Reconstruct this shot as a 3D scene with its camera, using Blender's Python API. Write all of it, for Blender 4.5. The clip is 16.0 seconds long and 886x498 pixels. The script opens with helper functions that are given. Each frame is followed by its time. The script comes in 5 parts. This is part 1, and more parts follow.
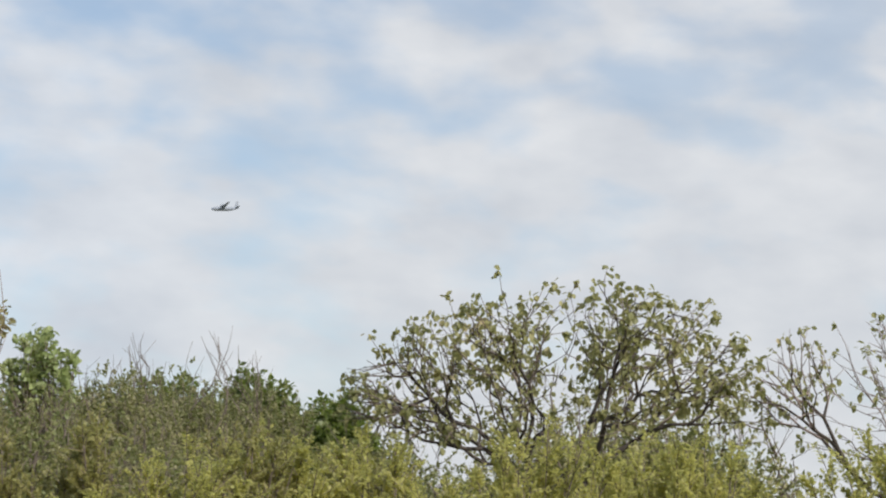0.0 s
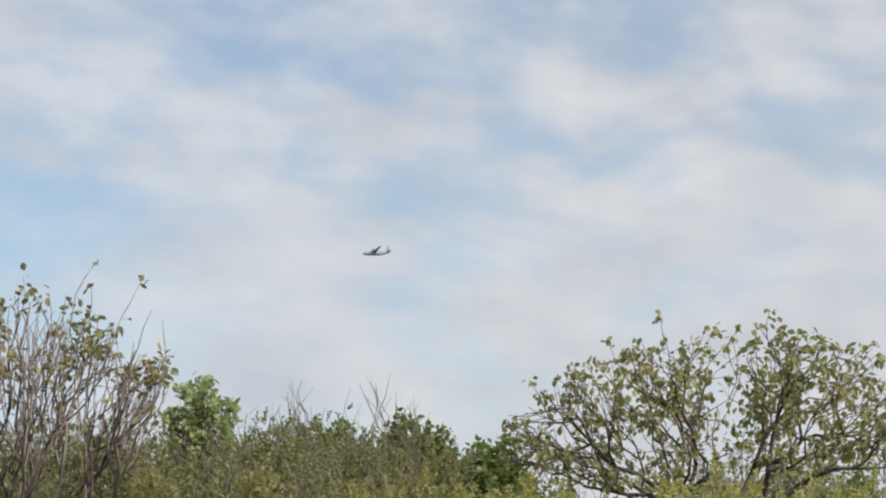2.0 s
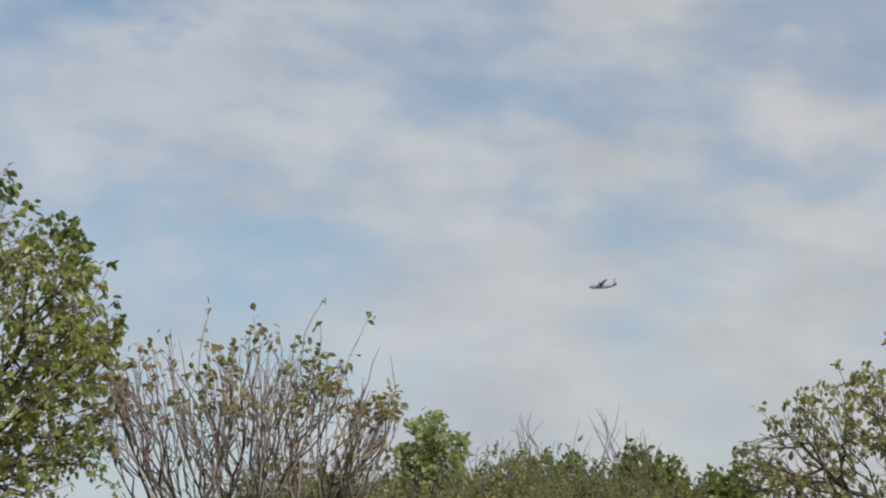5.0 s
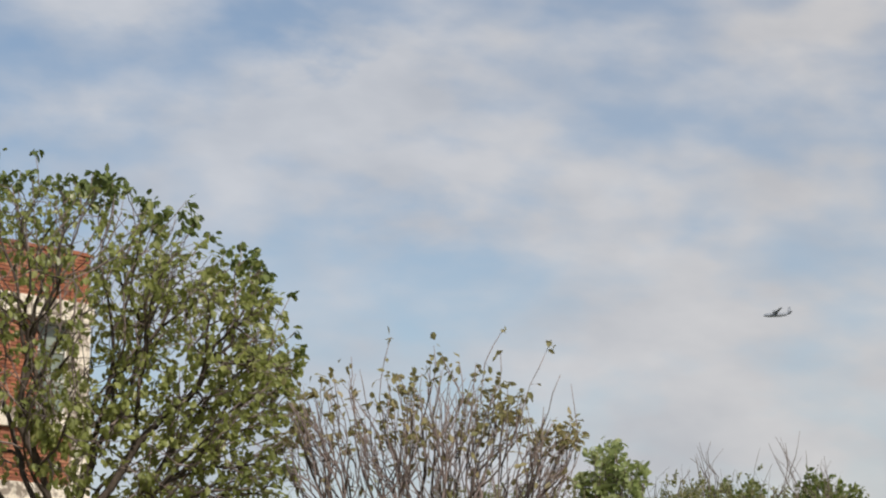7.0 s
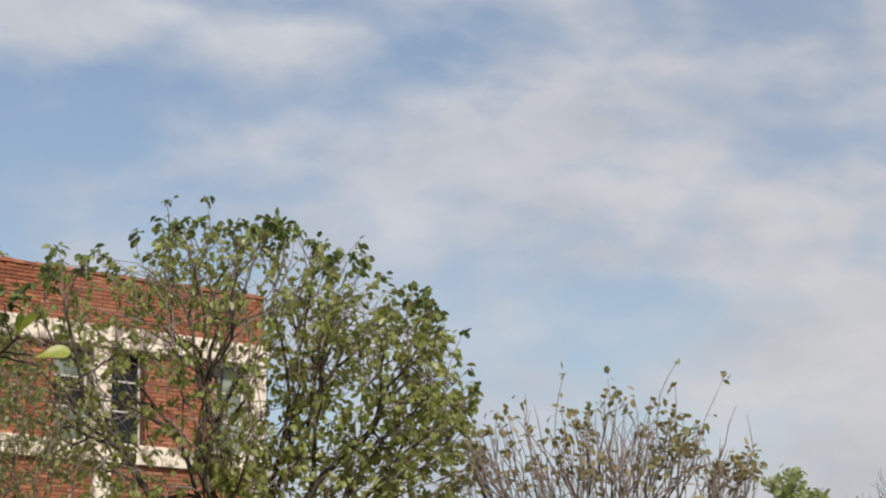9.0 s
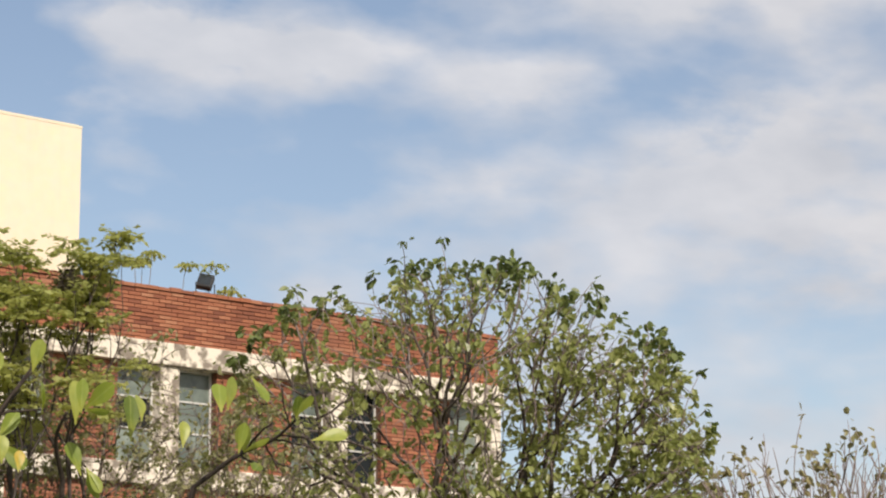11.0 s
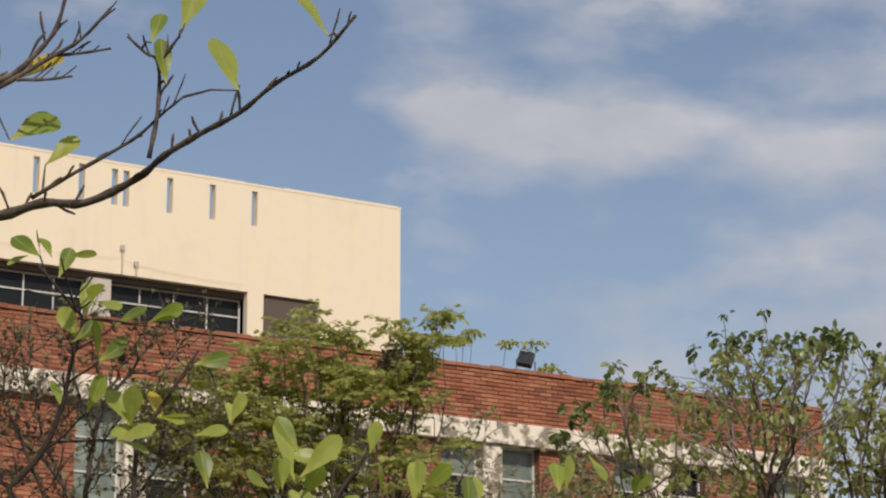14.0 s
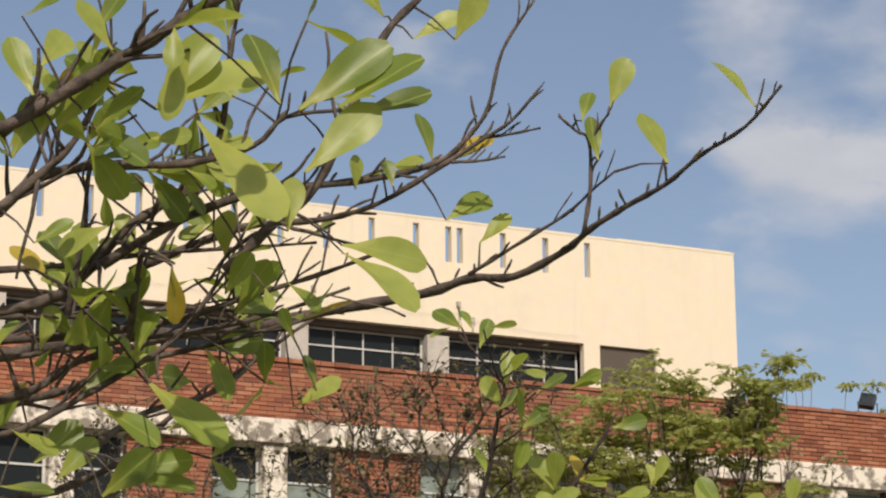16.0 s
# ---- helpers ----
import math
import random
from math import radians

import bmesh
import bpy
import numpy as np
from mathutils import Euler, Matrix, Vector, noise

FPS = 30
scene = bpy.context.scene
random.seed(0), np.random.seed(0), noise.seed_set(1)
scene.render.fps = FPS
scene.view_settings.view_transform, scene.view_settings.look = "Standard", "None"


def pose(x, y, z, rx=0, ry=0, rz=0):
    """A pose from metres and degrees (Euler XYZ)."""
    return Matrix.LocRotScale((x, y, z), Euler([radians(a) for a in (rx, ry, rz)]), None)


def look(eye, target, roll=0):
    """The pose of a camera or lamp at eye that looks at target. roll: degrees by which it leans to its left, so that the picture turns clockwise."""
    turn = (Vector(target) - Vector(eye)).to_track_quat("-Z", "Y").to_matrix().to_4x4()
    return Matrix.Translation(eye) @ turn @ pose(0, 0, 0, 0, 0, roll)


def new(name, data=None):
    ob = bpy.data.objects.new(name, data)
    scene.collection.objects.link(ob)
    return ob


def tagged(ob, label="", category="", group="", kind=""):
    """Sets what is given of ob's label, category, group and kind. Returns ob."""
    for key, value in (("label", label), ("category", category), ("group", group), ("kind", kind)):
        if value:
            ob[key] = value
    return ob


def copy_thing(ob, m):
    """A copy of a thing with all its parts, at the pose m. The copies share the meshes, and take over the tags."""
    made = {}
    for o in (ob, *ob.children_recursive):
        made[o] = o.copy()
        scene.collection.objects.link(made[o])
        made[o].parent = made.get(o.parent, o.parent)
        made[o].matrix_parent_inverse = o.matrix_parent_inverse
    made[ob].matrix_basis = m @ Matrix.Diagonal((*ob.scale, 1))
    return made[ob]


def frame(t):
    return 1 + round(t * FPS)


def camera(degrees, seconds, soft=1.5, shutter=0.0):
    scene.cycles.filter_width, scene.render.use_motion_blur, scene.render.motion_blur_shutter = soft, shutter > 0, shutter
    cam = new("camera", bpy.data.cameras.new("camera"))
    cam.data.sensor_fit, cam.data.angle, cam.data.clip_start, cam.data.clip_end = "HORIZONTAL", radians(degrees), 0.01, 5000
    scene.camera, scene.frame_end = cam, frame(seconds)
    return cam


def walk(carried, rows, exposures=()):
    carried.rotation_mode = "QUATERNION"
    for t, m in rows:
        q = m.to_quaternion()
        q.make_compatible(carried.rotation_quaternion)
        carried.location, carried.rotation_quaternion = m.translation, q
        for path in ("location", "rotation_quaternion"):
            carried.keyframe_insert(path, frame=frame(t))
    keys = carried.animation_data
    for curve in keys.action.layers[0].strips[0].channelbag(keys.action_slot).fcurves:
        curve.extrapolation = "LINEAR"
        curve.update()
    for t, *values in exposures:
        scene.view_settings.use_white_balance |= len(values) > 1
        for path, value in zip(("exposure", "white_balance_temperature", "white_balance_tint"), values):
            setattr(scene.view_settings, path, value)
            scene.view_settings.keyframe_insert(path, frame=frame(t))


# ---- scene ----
EYE = 1.6


def view(x, y, z, yaw, pitch, roll):
    return pose(x, y, z, 90 + pitch, 0, yaw) @ pose(0, 0, 0, 0, 0, roll)


cam = camera(20.0, 16.0, soft=2.15)
walk(cam, [
    (0, view(0.209, 0.106, 1.539, 0.198, 8.506, 0.652)),
    (0.5, view(0.220, 0.075, 1.526, 1.183, 8.840, 0.805)),
    (1, view(0.188, 0.092, 1.544, 2.377, 9.495, 0.917)),
    (1.5, view(0.127, 0.129, 1.591, 2.541, 9.309, 0.833)),
    (2, view(0.112, 0.120, 1.582, 3.690, 9.444, 0.463)),
    (2.5, view(0.146, 0.030, 1.568, 4.711, 9.942, -0.050)),
    (3, view(0.131, 0.004, 1.550, 4.659, 9.940, 0.023)),
    (3.5, view(0.130, 0.004, 1.532, 5.468, 9.736, -0.006)),
    (4, view(0.115, 0.027, 1.529, 6.401, 9.864, -0.120)),
    (4.5, view(0.143, 0.003, 1.525, 7.597, 10.029, -0.166)),
    (4.7, view(0.144, 0.005, 1.525, 8.141, 10.094, -0.270)),
    (6.8, view(0.064, 0.023, 1.516, 12.544, 10.992, -0.056)),
    (7, view(0.055, 0.023, 1.517, 12.909, 10.923, -0.077)),
    (7.5, view(0.065, 0.018, 1.531, 13.874, 10.863, -0.354)),
    (8, view(0.082, 0.009, 1.547, 14.916, 10.964, -0.566)),
    (8.2, view(0.076, 0.014, 1.554, 15.280, 11.059, -0.715)),
    (10.3, view(0.051, 0.006, 1.607, 20.321, 12.473, -0.755)),
    (10.5, view(0.038, 0.006, 1.617, 20.966, 12.410, -0.629)),
    (11, view(0.006, 0.009, 1.633, 22.231, 12.570, -0.340)),
    (11.5, view(0.005, 0.003, 1.627, 23.208, 12.780, -0.224)),
    (12, view(-0.005, 0.020, 1.632, 24.398, 12.892, -0.303)),
    (12.5, view(-0.026, 0.036, 1.630, 25.759, 13.186, -0.283)),
    (13, view(-0.024, 0.038, 1.634, 27.412, 13.632, -0.036)),
    (13.5, view(-0.023, 0.031, 1.639, 28.550, 13.983, 0.195)),
    (14, view(-0.021, 0.020, 1.640, 29.656, 14.313, 0.024)),
    (14.5, view(-0.015, -0.022, 1.633, 31.389, 14.501, 0.004)),
    (15, view(-0.020, -0.062, 1.630, 33.169, 14.580, 0.094)),
    (15.5, view(-0.065, -0.062, 1.639, 35.018, 14.881, -0.047)),
    (16, view(-0.068, -0.101, 1.641, 37.354, 15.459, -0.335)),
], exposures=[
    (0.0, 0.27, 6300, 9), (0.5, 0.27, 6300, 9), (1.0, 0.07, 6300, 9), (1.5, 0.12, 6300, 9), (2.5, 0.18, 6300, 9), (3.0, 0.14, 6300, 9), (3.5, -0.27, 6300, 9),
    (4.7, -0.15, 6350, 9), (7.0, -0.03, 6600, 11), (8.2, 0.0, 6600, 11), (10.3, 0.14, 6800, 13), (11.0, 0.24, 6850, 13), (11.5, 0.08, 6850, 13), (12.0, 0.06, 6850, 13),
    (13.0, 0.03, 6800, 14), (13.5, 0.08, 6800, 14), (14.0, -0.2, 6700, 14), (14.5, -0.12, 6680, 14), (15.0, -0.05, 6720, 14), (16.0, 0.0, 6800, 14)])

# ---- sky, clouds and sun ----
SUN_TO = Vector((0.5, -0.58, 0.64)).normalized()
world = bpy.data.worlds.new("sky")
scene.world = world
world.use_nodes = True
wn, wl = world.node_tree.nodes, world.node_tree.links
wn.clear()


def wmath(op, a, b=None, c=None, clamp=False):
    n = wn.new("ShaderNodeMath")
    n.operation, n.use_clamp = op, clamp
    for i, v in enumerate((a, b, c)):
        if v is None:
            continue
        if isinstance(v, (int, float)):
            n.inputs[i].default_value = v
        else:
            wl.new(v, n.inputs[i])
    return n.outputs[0]


def wnoise(vec, scale, detail, rough, distort=0.0):
    n = wn.new("ShaderNodeTexNoise")
    n.inputs["Scale"].default_value = scale
    n.inputs["Detail"].default_value = detail
    n.inputs["Roughness"].default_value = rough
    n.inputs["Distortion"].default_value = distort
    wl.new(vec, n.inputs["Vector"])
    return n.outputs["Fac"]


def wcombine(x, y, z=0.0):
    n = wn.new("ShaderNodeCombineXYZ")
    for i, v in enumerate((x, y, z)):
        if isinstance(v, (int, float)):
            n.inputs[i].default_value = v
        else:
            wl.new(v, n.inputs[i])
    return n.outputs[0]


def wmix(fac, a, b):
    n = wn.new("ShaderNodeMix")
    n.data_type = "RGBA"
    wl.new(fac, n.inputs["Factor"])
    for key, v in ((6, a), (7, b)):
        if isinstance(v, tuple):
            n.inputs[key].default_value = v
        else:
            wl.new(v, n.inputs[key])
    return n.outputs[2]


nishita = wn.new("ShaderNodeTexSky")
nishita.sky_type, nishita.sun_disc = "NISHITA", False
nishita.sun_elevation = math.asin(SUN_TO.z)
nishita.sun_rotation = math.atan2(SUN_TO.x, SUN_TO.y)
nishita.air_density, nishita.dust_density, nishita.ozone_density = 1.0, 1.2, 1.0
coord = wn.new("ShaderNodeTexCoord")
sep = wn.new("ShaderNodeSeparateXYZ")
wl.new(coord.outputs["Generated"], sep.inputs[0])
sx, sy, sz = sep.outputs
# bearing to the west of north and height above the horizon, in degrees
bearing = wmath("MULTIPLY", wmath("ARCTAN2", wmath("MULTIPLY", sx, -1.0), sy), 57.2958)
height = wmath("MULTIPLY", wmath("ARCSINE", sz), 57.2958)
plane_uv = wcombine(wmath("MULTIPLY", bearing, 0.15), wmath("ADD", wmath("MULTIPLY", height, 0.29), wmath("MULTIPLY", bearing, -0.015)))
broad = wnoise(plane_uv, 1.25, 3.5, 0.5, 0.12)
fine = wnoise(plane_uv, 3.6, 4.0, 0.5, 0.1)
cover = wmath("ADD", wmath("MULTIPLY", broad, 1.0), wmath("MULTIPLY", fine, 0.3))


def bank(az, el, wide, tall, gain):
    """A heaped cloud at a bearing and height; its edge is torn by the fine noise."""
    du = wmath("DIVIDE", wmath("SUBTRACT", bearing, az), wide)
    dv = wmath("DIVIDE", wmath("SUBTRACT", height, el), tall)
    r2 = wmath("ADD", wmath("MULTIPLY", du, du), wmath("MULTIPLY", dv, dv))
    return wmath("MULTIPLY", wmath("POWER", 2.718, wmath("MULTIPLY", r2, -1.0)), gain)


heaped = None
for az, el, wide, tall, gain in ((29.3, 17.6, 2.2, 1.0, 0.34), (26.0, 17.0, 2.6, 0.8, 0.26), (15.2, 15.0, 2.4, 1.3, 0.24),
                                 (24.0, 19.9, 2.6, 0.9, 0.25), (21.5, 14.0, 3.0, 0.9, 0.14), (33.0, 16.4, 6.0, 1.6, -0.16),
                                 (20.5, 16.3, 1.7, 0.7, 0.2), (17.0, 18.4, 4.0, 0.8, 0.18), (30.0, 14.2, 5.0, 1.0, -0.05), (38.0, 19.0, 6.0, 4.0, -0.08), (13.0, 11.7, 3.2, 1.4, 0.17)):
    heaped = bank(az, el, wide, tall, gain) if heaped is None else wmath("ADD", heaped, bank(az, el, wide, tall, gain))
puff = wnoise(plane_uv, 5.5, 5.0, 0.55, 0.1)
heaped = wmath("MULTIPLY", heaped, wmath("ADD", wmath("MULTIPLY", puff, 2.2), -0.1))
cover = wmath("ADD", cover, heaped)
# thin veil that thickens to the east and to the horizon
east = wmath("MULTIPLY", wmath("SUBTRACT", 22.0, bearing), 0.0062)
low = wmath("MULTIPLY", wmath("SUBTRACT", 13.0, height), 0.012)
cover = wmath("ADD", wmath("ADD", cover, wmath("MINIMUM", east, 0.16)), wmath("MAXIMUM", low, -0.03))
mask = wmath("MULTIPLY", wmath("SUBTRACT", cover, 0.54), 3.0, clamp=True)
mask = wmath("SMOOTH_MIN", mask, 0.97, 0.2)
# milky haze in the east, below and between the clouds
haze = wmath("MULTIPLY", wmath("SUBTRACT", 20.0, bearing), 0.028, clamp=True)
mask = wmath("SMOOTH_MAX", mask, wmath("MULTIPLY", haze, 0.62), 0.25)
shade = wnoise(plane_uv, 2.1, 4.0, 0.5)
lit = wmath("MULTIPLY", wmath("SUBTRACT", shade, 0.3), 2.2, clamp=True)
west_cloud = wmix(lit, (4.6, 5.05, 5.75, 1), (6.15, 6.45, 6.95, 1))
east_cloud = wmix(lit, (5.15, 5.25, 5.5, 1), (6.7, 6.62, 6.6, 1))
cloud_col = wmix(wmath("MULTIPLY", wmath("SUBTRACT", 18.0, bearing), 0.07, clamp=True), west_cloud, east_cloud)
blue = wn.new("ShaderNodeVectorMath")
blue.operation = "MULTIPLY"
wl.new(nishita.outputs[0], blue.inputs[0])
blue.inputs[1].default_value = (1.12, 1.09, 1.06)
sky_col = wmix(mask, blue.outputs[0], cloud_col)
bg = wn.new("ShaderNodeBackground")
bg.inputs["Strength"].default_value = 0.1
wl.new(sky_col, bg.inputs["Color"])
wl.new(bg.outputs[0], wn.new("ShaderNodeOutputWorld").inputs[0])

sun = new("sun", bpy.data.lights.new("sun", "SUN"))
sun.data.energy, sun.data.angle, sun.data.color = 3.6, radians(0.6), (1.0, 0.93, 0.82)
sun.matrix_world = look((0, 0, 60), Vector((0, 0, 60)) - SUN_TO)

# ---- materials ----
MATS = {}


def base_mat(name, rough=0.7, metal=0.0):
    m = bpy.data.materials.new(name)
    m.use_nodes = True
    nt = m.node_tree
    b = nt.nodes["Principled BSDF"]
    b.inputs["Roughness"].default_value, b.inputs["Metallic"].default_value = rough, metal
    MATS[name] = m
    return m, nt, b


def tex(nt, kind, scale, coordinate="Object", **kw):
    c = nt.nodes.new("ShaderNodeTexCoord")
    n = nt.nodes.new(kind)
    n.inputs["Scale"].default_value = scale
    for k, v in kw.items():
        n.inputs[k].default_value = v
    nt.links.new(c.outputs[coordinate], n.inputs["Vector"])
    return n


def ramp(nt, fac, stops):
    n = nt.nodes.new("ShaderNodeValToRGB")
    e = n.color_ramp.elements
    while len(e) < len(stops):
        e.new(0.5)
    for i, (p, c) in enumerate(stops):
        e[i].position, e[i].color = p, (*c, 1)
    nt.links.new(fac, n.inputs[0])
    return n.outputs[0]


def mixcol(nt, fac, a, b, mode="MIX"):
    n = nt.nodes.new("ShaderNodeMix")
    n.data_type, n.blend_type = "RGBA", mode
    for key, v in ((0, fac), (6, a), (7, b)):
        if isinstance(v, (int, float)):
            n.inputs[key].default_value = v
        elif isinstance(v, tuple):
            n.inputs[key].default_value = (*v, 1)
        else:
            nt.links.new(v, n.inputs[key])
    return n.outputs[2]


def bump(nt, b, fac, strength, dist):
    n = nt.nodes.new("ShaderNodeBump")
    n.inputs["Strength"].default_value, n.inputs["Distance"].default_value = strength, dist
    nt.links.new(fac, n.inputs["Height"])
    nt.links.new(n.outputs[0], b.inputs["Normal"])


def leaf_mat(name, stops, rough=0.45, through_col=(0.30, 0.42, 0.05), share=0.45, per_object=False):
    """Leaf: a colour of its own for each leaf, a paler mottling, and light that passes through."""
    m, nt, b = base_mat(name, rough)
    if per_object:
        r = nt.nodes.new("ShaderNodeObjectInfo").outputs["Random"]
    else:
        r = nt.nodes.new("ShaderNodeNewGeometry").outputs["Random Per Island"]
    if not per_object:
        patch = tex(nt, "ShaderNodeTexNoise", 1.3, Detail=3.0)
        both = nt.nodes.new("ShaderNodeMath")
        both.operation = "MULTIPLY_ADD"
        both.inputs[1].default_value = 0.55
        nt.links.new(r, both.inputs[0])
        shift = nt.nodes.new("ShaderNodeMath")
        shift.operation = "MULTIPLY_ADD"
        shift.inputs[1].default_value, shift.inputs[2].default_value = 1.3, -0.43
        nt.links.new(patch.outputs["Fac"], shift.inputs[0])
        nt.links.new(shift.outputs[0], both.inputs[2])
        r = both.outputs[0]
    col = ramp(nt, r, stops)
    if per_object:
        oc = nt.nodes.new("ShaderNodeTexCoord")
        sp = nt.nodes.new("ShaderNodeSeparateXYZ")
        nt.links.new(oc.outputs["Object"], sp.inputs[0])
        col = mixcol(nt, ramp(nt, sp.outputs[1], ((0.0, (0.75, 0.75, 0.75)), (0.55, (0, 0, 0)))), col, (0.46, 0.42, 0.05))
        ab = nt.nodes.new("ShaderNodeMath")
        ab.operation = "ABSOLUTE"
        nt.links.new(sp.outputs[0], ab.inputs[0])
        col = mixcol(nt, ramp(nt, ab.outputs[0], ((0.006, (0.6, 0.6, 0.6)), (0.02, (0, 0, 0)))), col, (0.45, 0.50, 0.16))
        big = tex(nt, "ShaderNodeTexNoise", 3.0, Detail=2.0)
        col = mixcol(nt, ramp(nt, big.outputs["Fac"], ((0.42, (0, 0, 0)), (0.7, (0.45, 0.45, 0.45)))), col, (0.10, 0.20, 0.025))
    mott = tex(nt, "ShaderNodeTexNoise", 60.0 if per_object else 9.0, Detail=3.0)
    col = mixcol(nt, mott.outputs["Fac"], col, mixcol(nt, 0.35, col, (0.42, 0.46, 0.12)))
    nt.links.new(col, b.inputs["Base Color"])
    t = nt.nodes.new("ShaderNodeBsdfTranslucent")
    nt.links.new(mixcol(nt, 0.55, col, through_col), t.inputs["Color"])
    mx = nt.nodes.new("ShaderNodeMixShader")
    mx.inputs[0].default_value = share
    nt.links.new(b.outputs[0], mx.inputs[1])
    nt.links.new(t.outputs[0], mx.inputs[2])
    nt.links.new(mx.outputs[0], nt.nodes["Material Output"].inputs[0])
    return m


def bark_mat(name, dark, pale, scale=14.0):
    m, nt, b = base_mat(name, 0.85)
    n = tex(nt, "ShaderNodeTexNoise", scale, Detail=6.0, Roughness=0.65)
    w = tex(nt, "ShaderNodeTexNoise", scale * 0.15, Detail=2.0)
    col = mixcol(nt, w.outputs["Fac"], ramp(nt, n.outputs["Fac"], ((0.3, dark), (0.72, pale))), dark)
    nt.links.new(col, b.inputs["Base Color"])
    bump(nt, b, n.outputs["Fac"], 0.5, 0.01)
    return m


LEAF_OLIVE = leaf_mat("olive_leaf", ((0.0, (0.157, 0.162, 0.084)), (0.45, (0.291, 0.28, 0.134)), (0.8, (0.448, 0.403, 0.213)), (1.0, (0.582, 0.448, 0.28))), 0.42, (0.40, 0.40, 0.15), 0.52)
LEAF_GREEN = leaf_mat("green_leaf", ((0.0, (0.075, 0.105, 0.036)), (0.4, (0.2, 0.235, 0.08)), (0.75, (0.36, 0.4, 0.15)), (1.0, (0.55, 0.53, 0.27))), 0.34, (0.44, 0.46, 0.13), 0.50)
LEAF_TAN = leaf_mat("tan_leaf", ((0.0, (0.15, 0.155, 0.075)), (0.5, (0.3, 0.265, 0.14)), (1.0, (0.5, 0.4, 0.26))), 0.5, (0.40, 0.32, 0.14), 0.45)
LEAF_BROWN = leaf_mat("brownish_scrub_leaf", ((0.0, (0.15, 0.145, 0.08)), (0.4, (0.27, 0.24, 0.15)), (0.8, (0.38, 0.32, 0.22)), (1.0, (0.5, 0.42, 0.31))))
LEAF_YOLIVE = leaf_mat("yellow_olive_leaf", ((0.0, (0.17, 0.175, 0.075)), (0.5, (0.31, 0.29, 0.115)), (1.0, (0.44, 0.38, 0.18))), 0.5, (0.48, 0.45, 0.15), 0.55)
LEAF_DRY = leaf_mat("dry_brown_leaf", ((0.0, (0.045, 0.034, 0.026)), (0.6, (0.10, 0.07, 0.048)), (1.0, (0.19, 0.13, 0.085))), 0.7, (0.16, 0.10, 0.06), 0.2)
LEAF_DEAD = leaf_mat("dead_leaf", ((0.0, (0.025, 0.018, 0.014)), (1.0, (0.07, 0.045, 0.03))), 0.8, (0.1, 0.06, 0.03), 0.1)
LEAF_BRIGHT = leaf_mat("bright_leaf", ((0.0, (0.16, 0.225, 0.085)), (0.5, (0.31, 0.38, 0.17)), (1.0, (0.55, 0.58, 0.36))), 0.35, (0.45, 0.5, 0.2), 0.45)
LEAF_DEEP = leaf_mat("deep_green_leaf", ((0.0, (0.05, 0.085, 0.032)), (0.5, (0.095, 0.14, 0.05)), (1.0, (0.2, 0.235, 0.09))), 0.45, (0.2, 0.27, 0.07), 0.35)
LEAF_DARK = leaf_mat("dark_leaf", ((0.0, (0.06, 0.085, 0.036)), (0.6, (0.10, 0.13, 0.05)), (1.0, (0.17, 0.18, 0.075))))
LEAF_SCRUB = leaf_mat("scrub_leaf", ((0.0, (0.10, 0.13, 0.055)), (0.45, (0.2, 0.225, 0.095)), (0.8, (0.31, 0.28, 0.15)), (1.0, (0.42, 0.35, 0.23))), 0.5, (0.32, 0.33, 0.12), 0.50)
LEAF_YELLOW = leaf_mat("yellow_green_leaf", ((0.0, (0.22, 0.23, 0.09)), (0.36, (0.36, 0.36, 0.13)), (0.48, (0.56, 0.55, 0.18)), (1.0, (0.64, 0.57, 0.24))), 0.5, (0.64, 0.62, 0.2), 0.60)
LEAF_FEATHER = leaf_mat("feathery_leaf", ((0.0, (0.22, 0.25, 0.07)), (0.5, (0.4, 0.43, 0.14)), (0.8, (0.52, 0.53, 0.2)), (1.0, (0.5, 0.43, 0.19))), 0.45, (0.5, 0.5, 0.14), 0.55)
# random ramp holds shaded-leaf dark green and backlit yellow-green as leaf colours
LEAF_NEAR = leaf_mat("obovate_leaf", ((0.0, (0.035, 0.075, 0.012)), (0.2, (0.085, 0.15, 0.018)), (0.5, (0.2, 0.275, 0.03)), (1.0, (0.46, 0.49, 0.12))), 0.42, (0.52, 0.6, 0.06), 0.42, True)
LEAF_NEAR_YELLOW = leaf_mat("yellowed_leaf", ((0.0, (0.55, 0.36, 0.03)), (1.0, (0.62, 0.42, 0.05))), 0.45, (0.8, 0.5, 0.05), 0.4, True)
BARK = bark_mat("grey_brown_bark", (0.045, 0.034, 0.028), (0.16, 0.125, 0.10))
BARK_PALE = bark_mat("pale_twig_bark", (0.11, 0.085, 0.07), (0.30, 0.24, 0.2))
BARK_GREY = bark_mat("grey_rod_bark", (0.17, 0.132, 0.122), (0.48, 0.39, 0.36))
BARK_NEAR = bark_mat("near_branch_bark", (0.028, 0.020, 0.016), (0.29, 0.22, 0.175), 75.0)
BARK_SHOOT = bark_mat("dark_shoot_bark", (0.02, 0.014, 0.011), (0.11, 0.078, 0.06), 75.0)
BARK_DARK = bark_mat("dark_twig_bark", (0.042, 0.034, 0.029), (0.14, 0.11, 0.095))

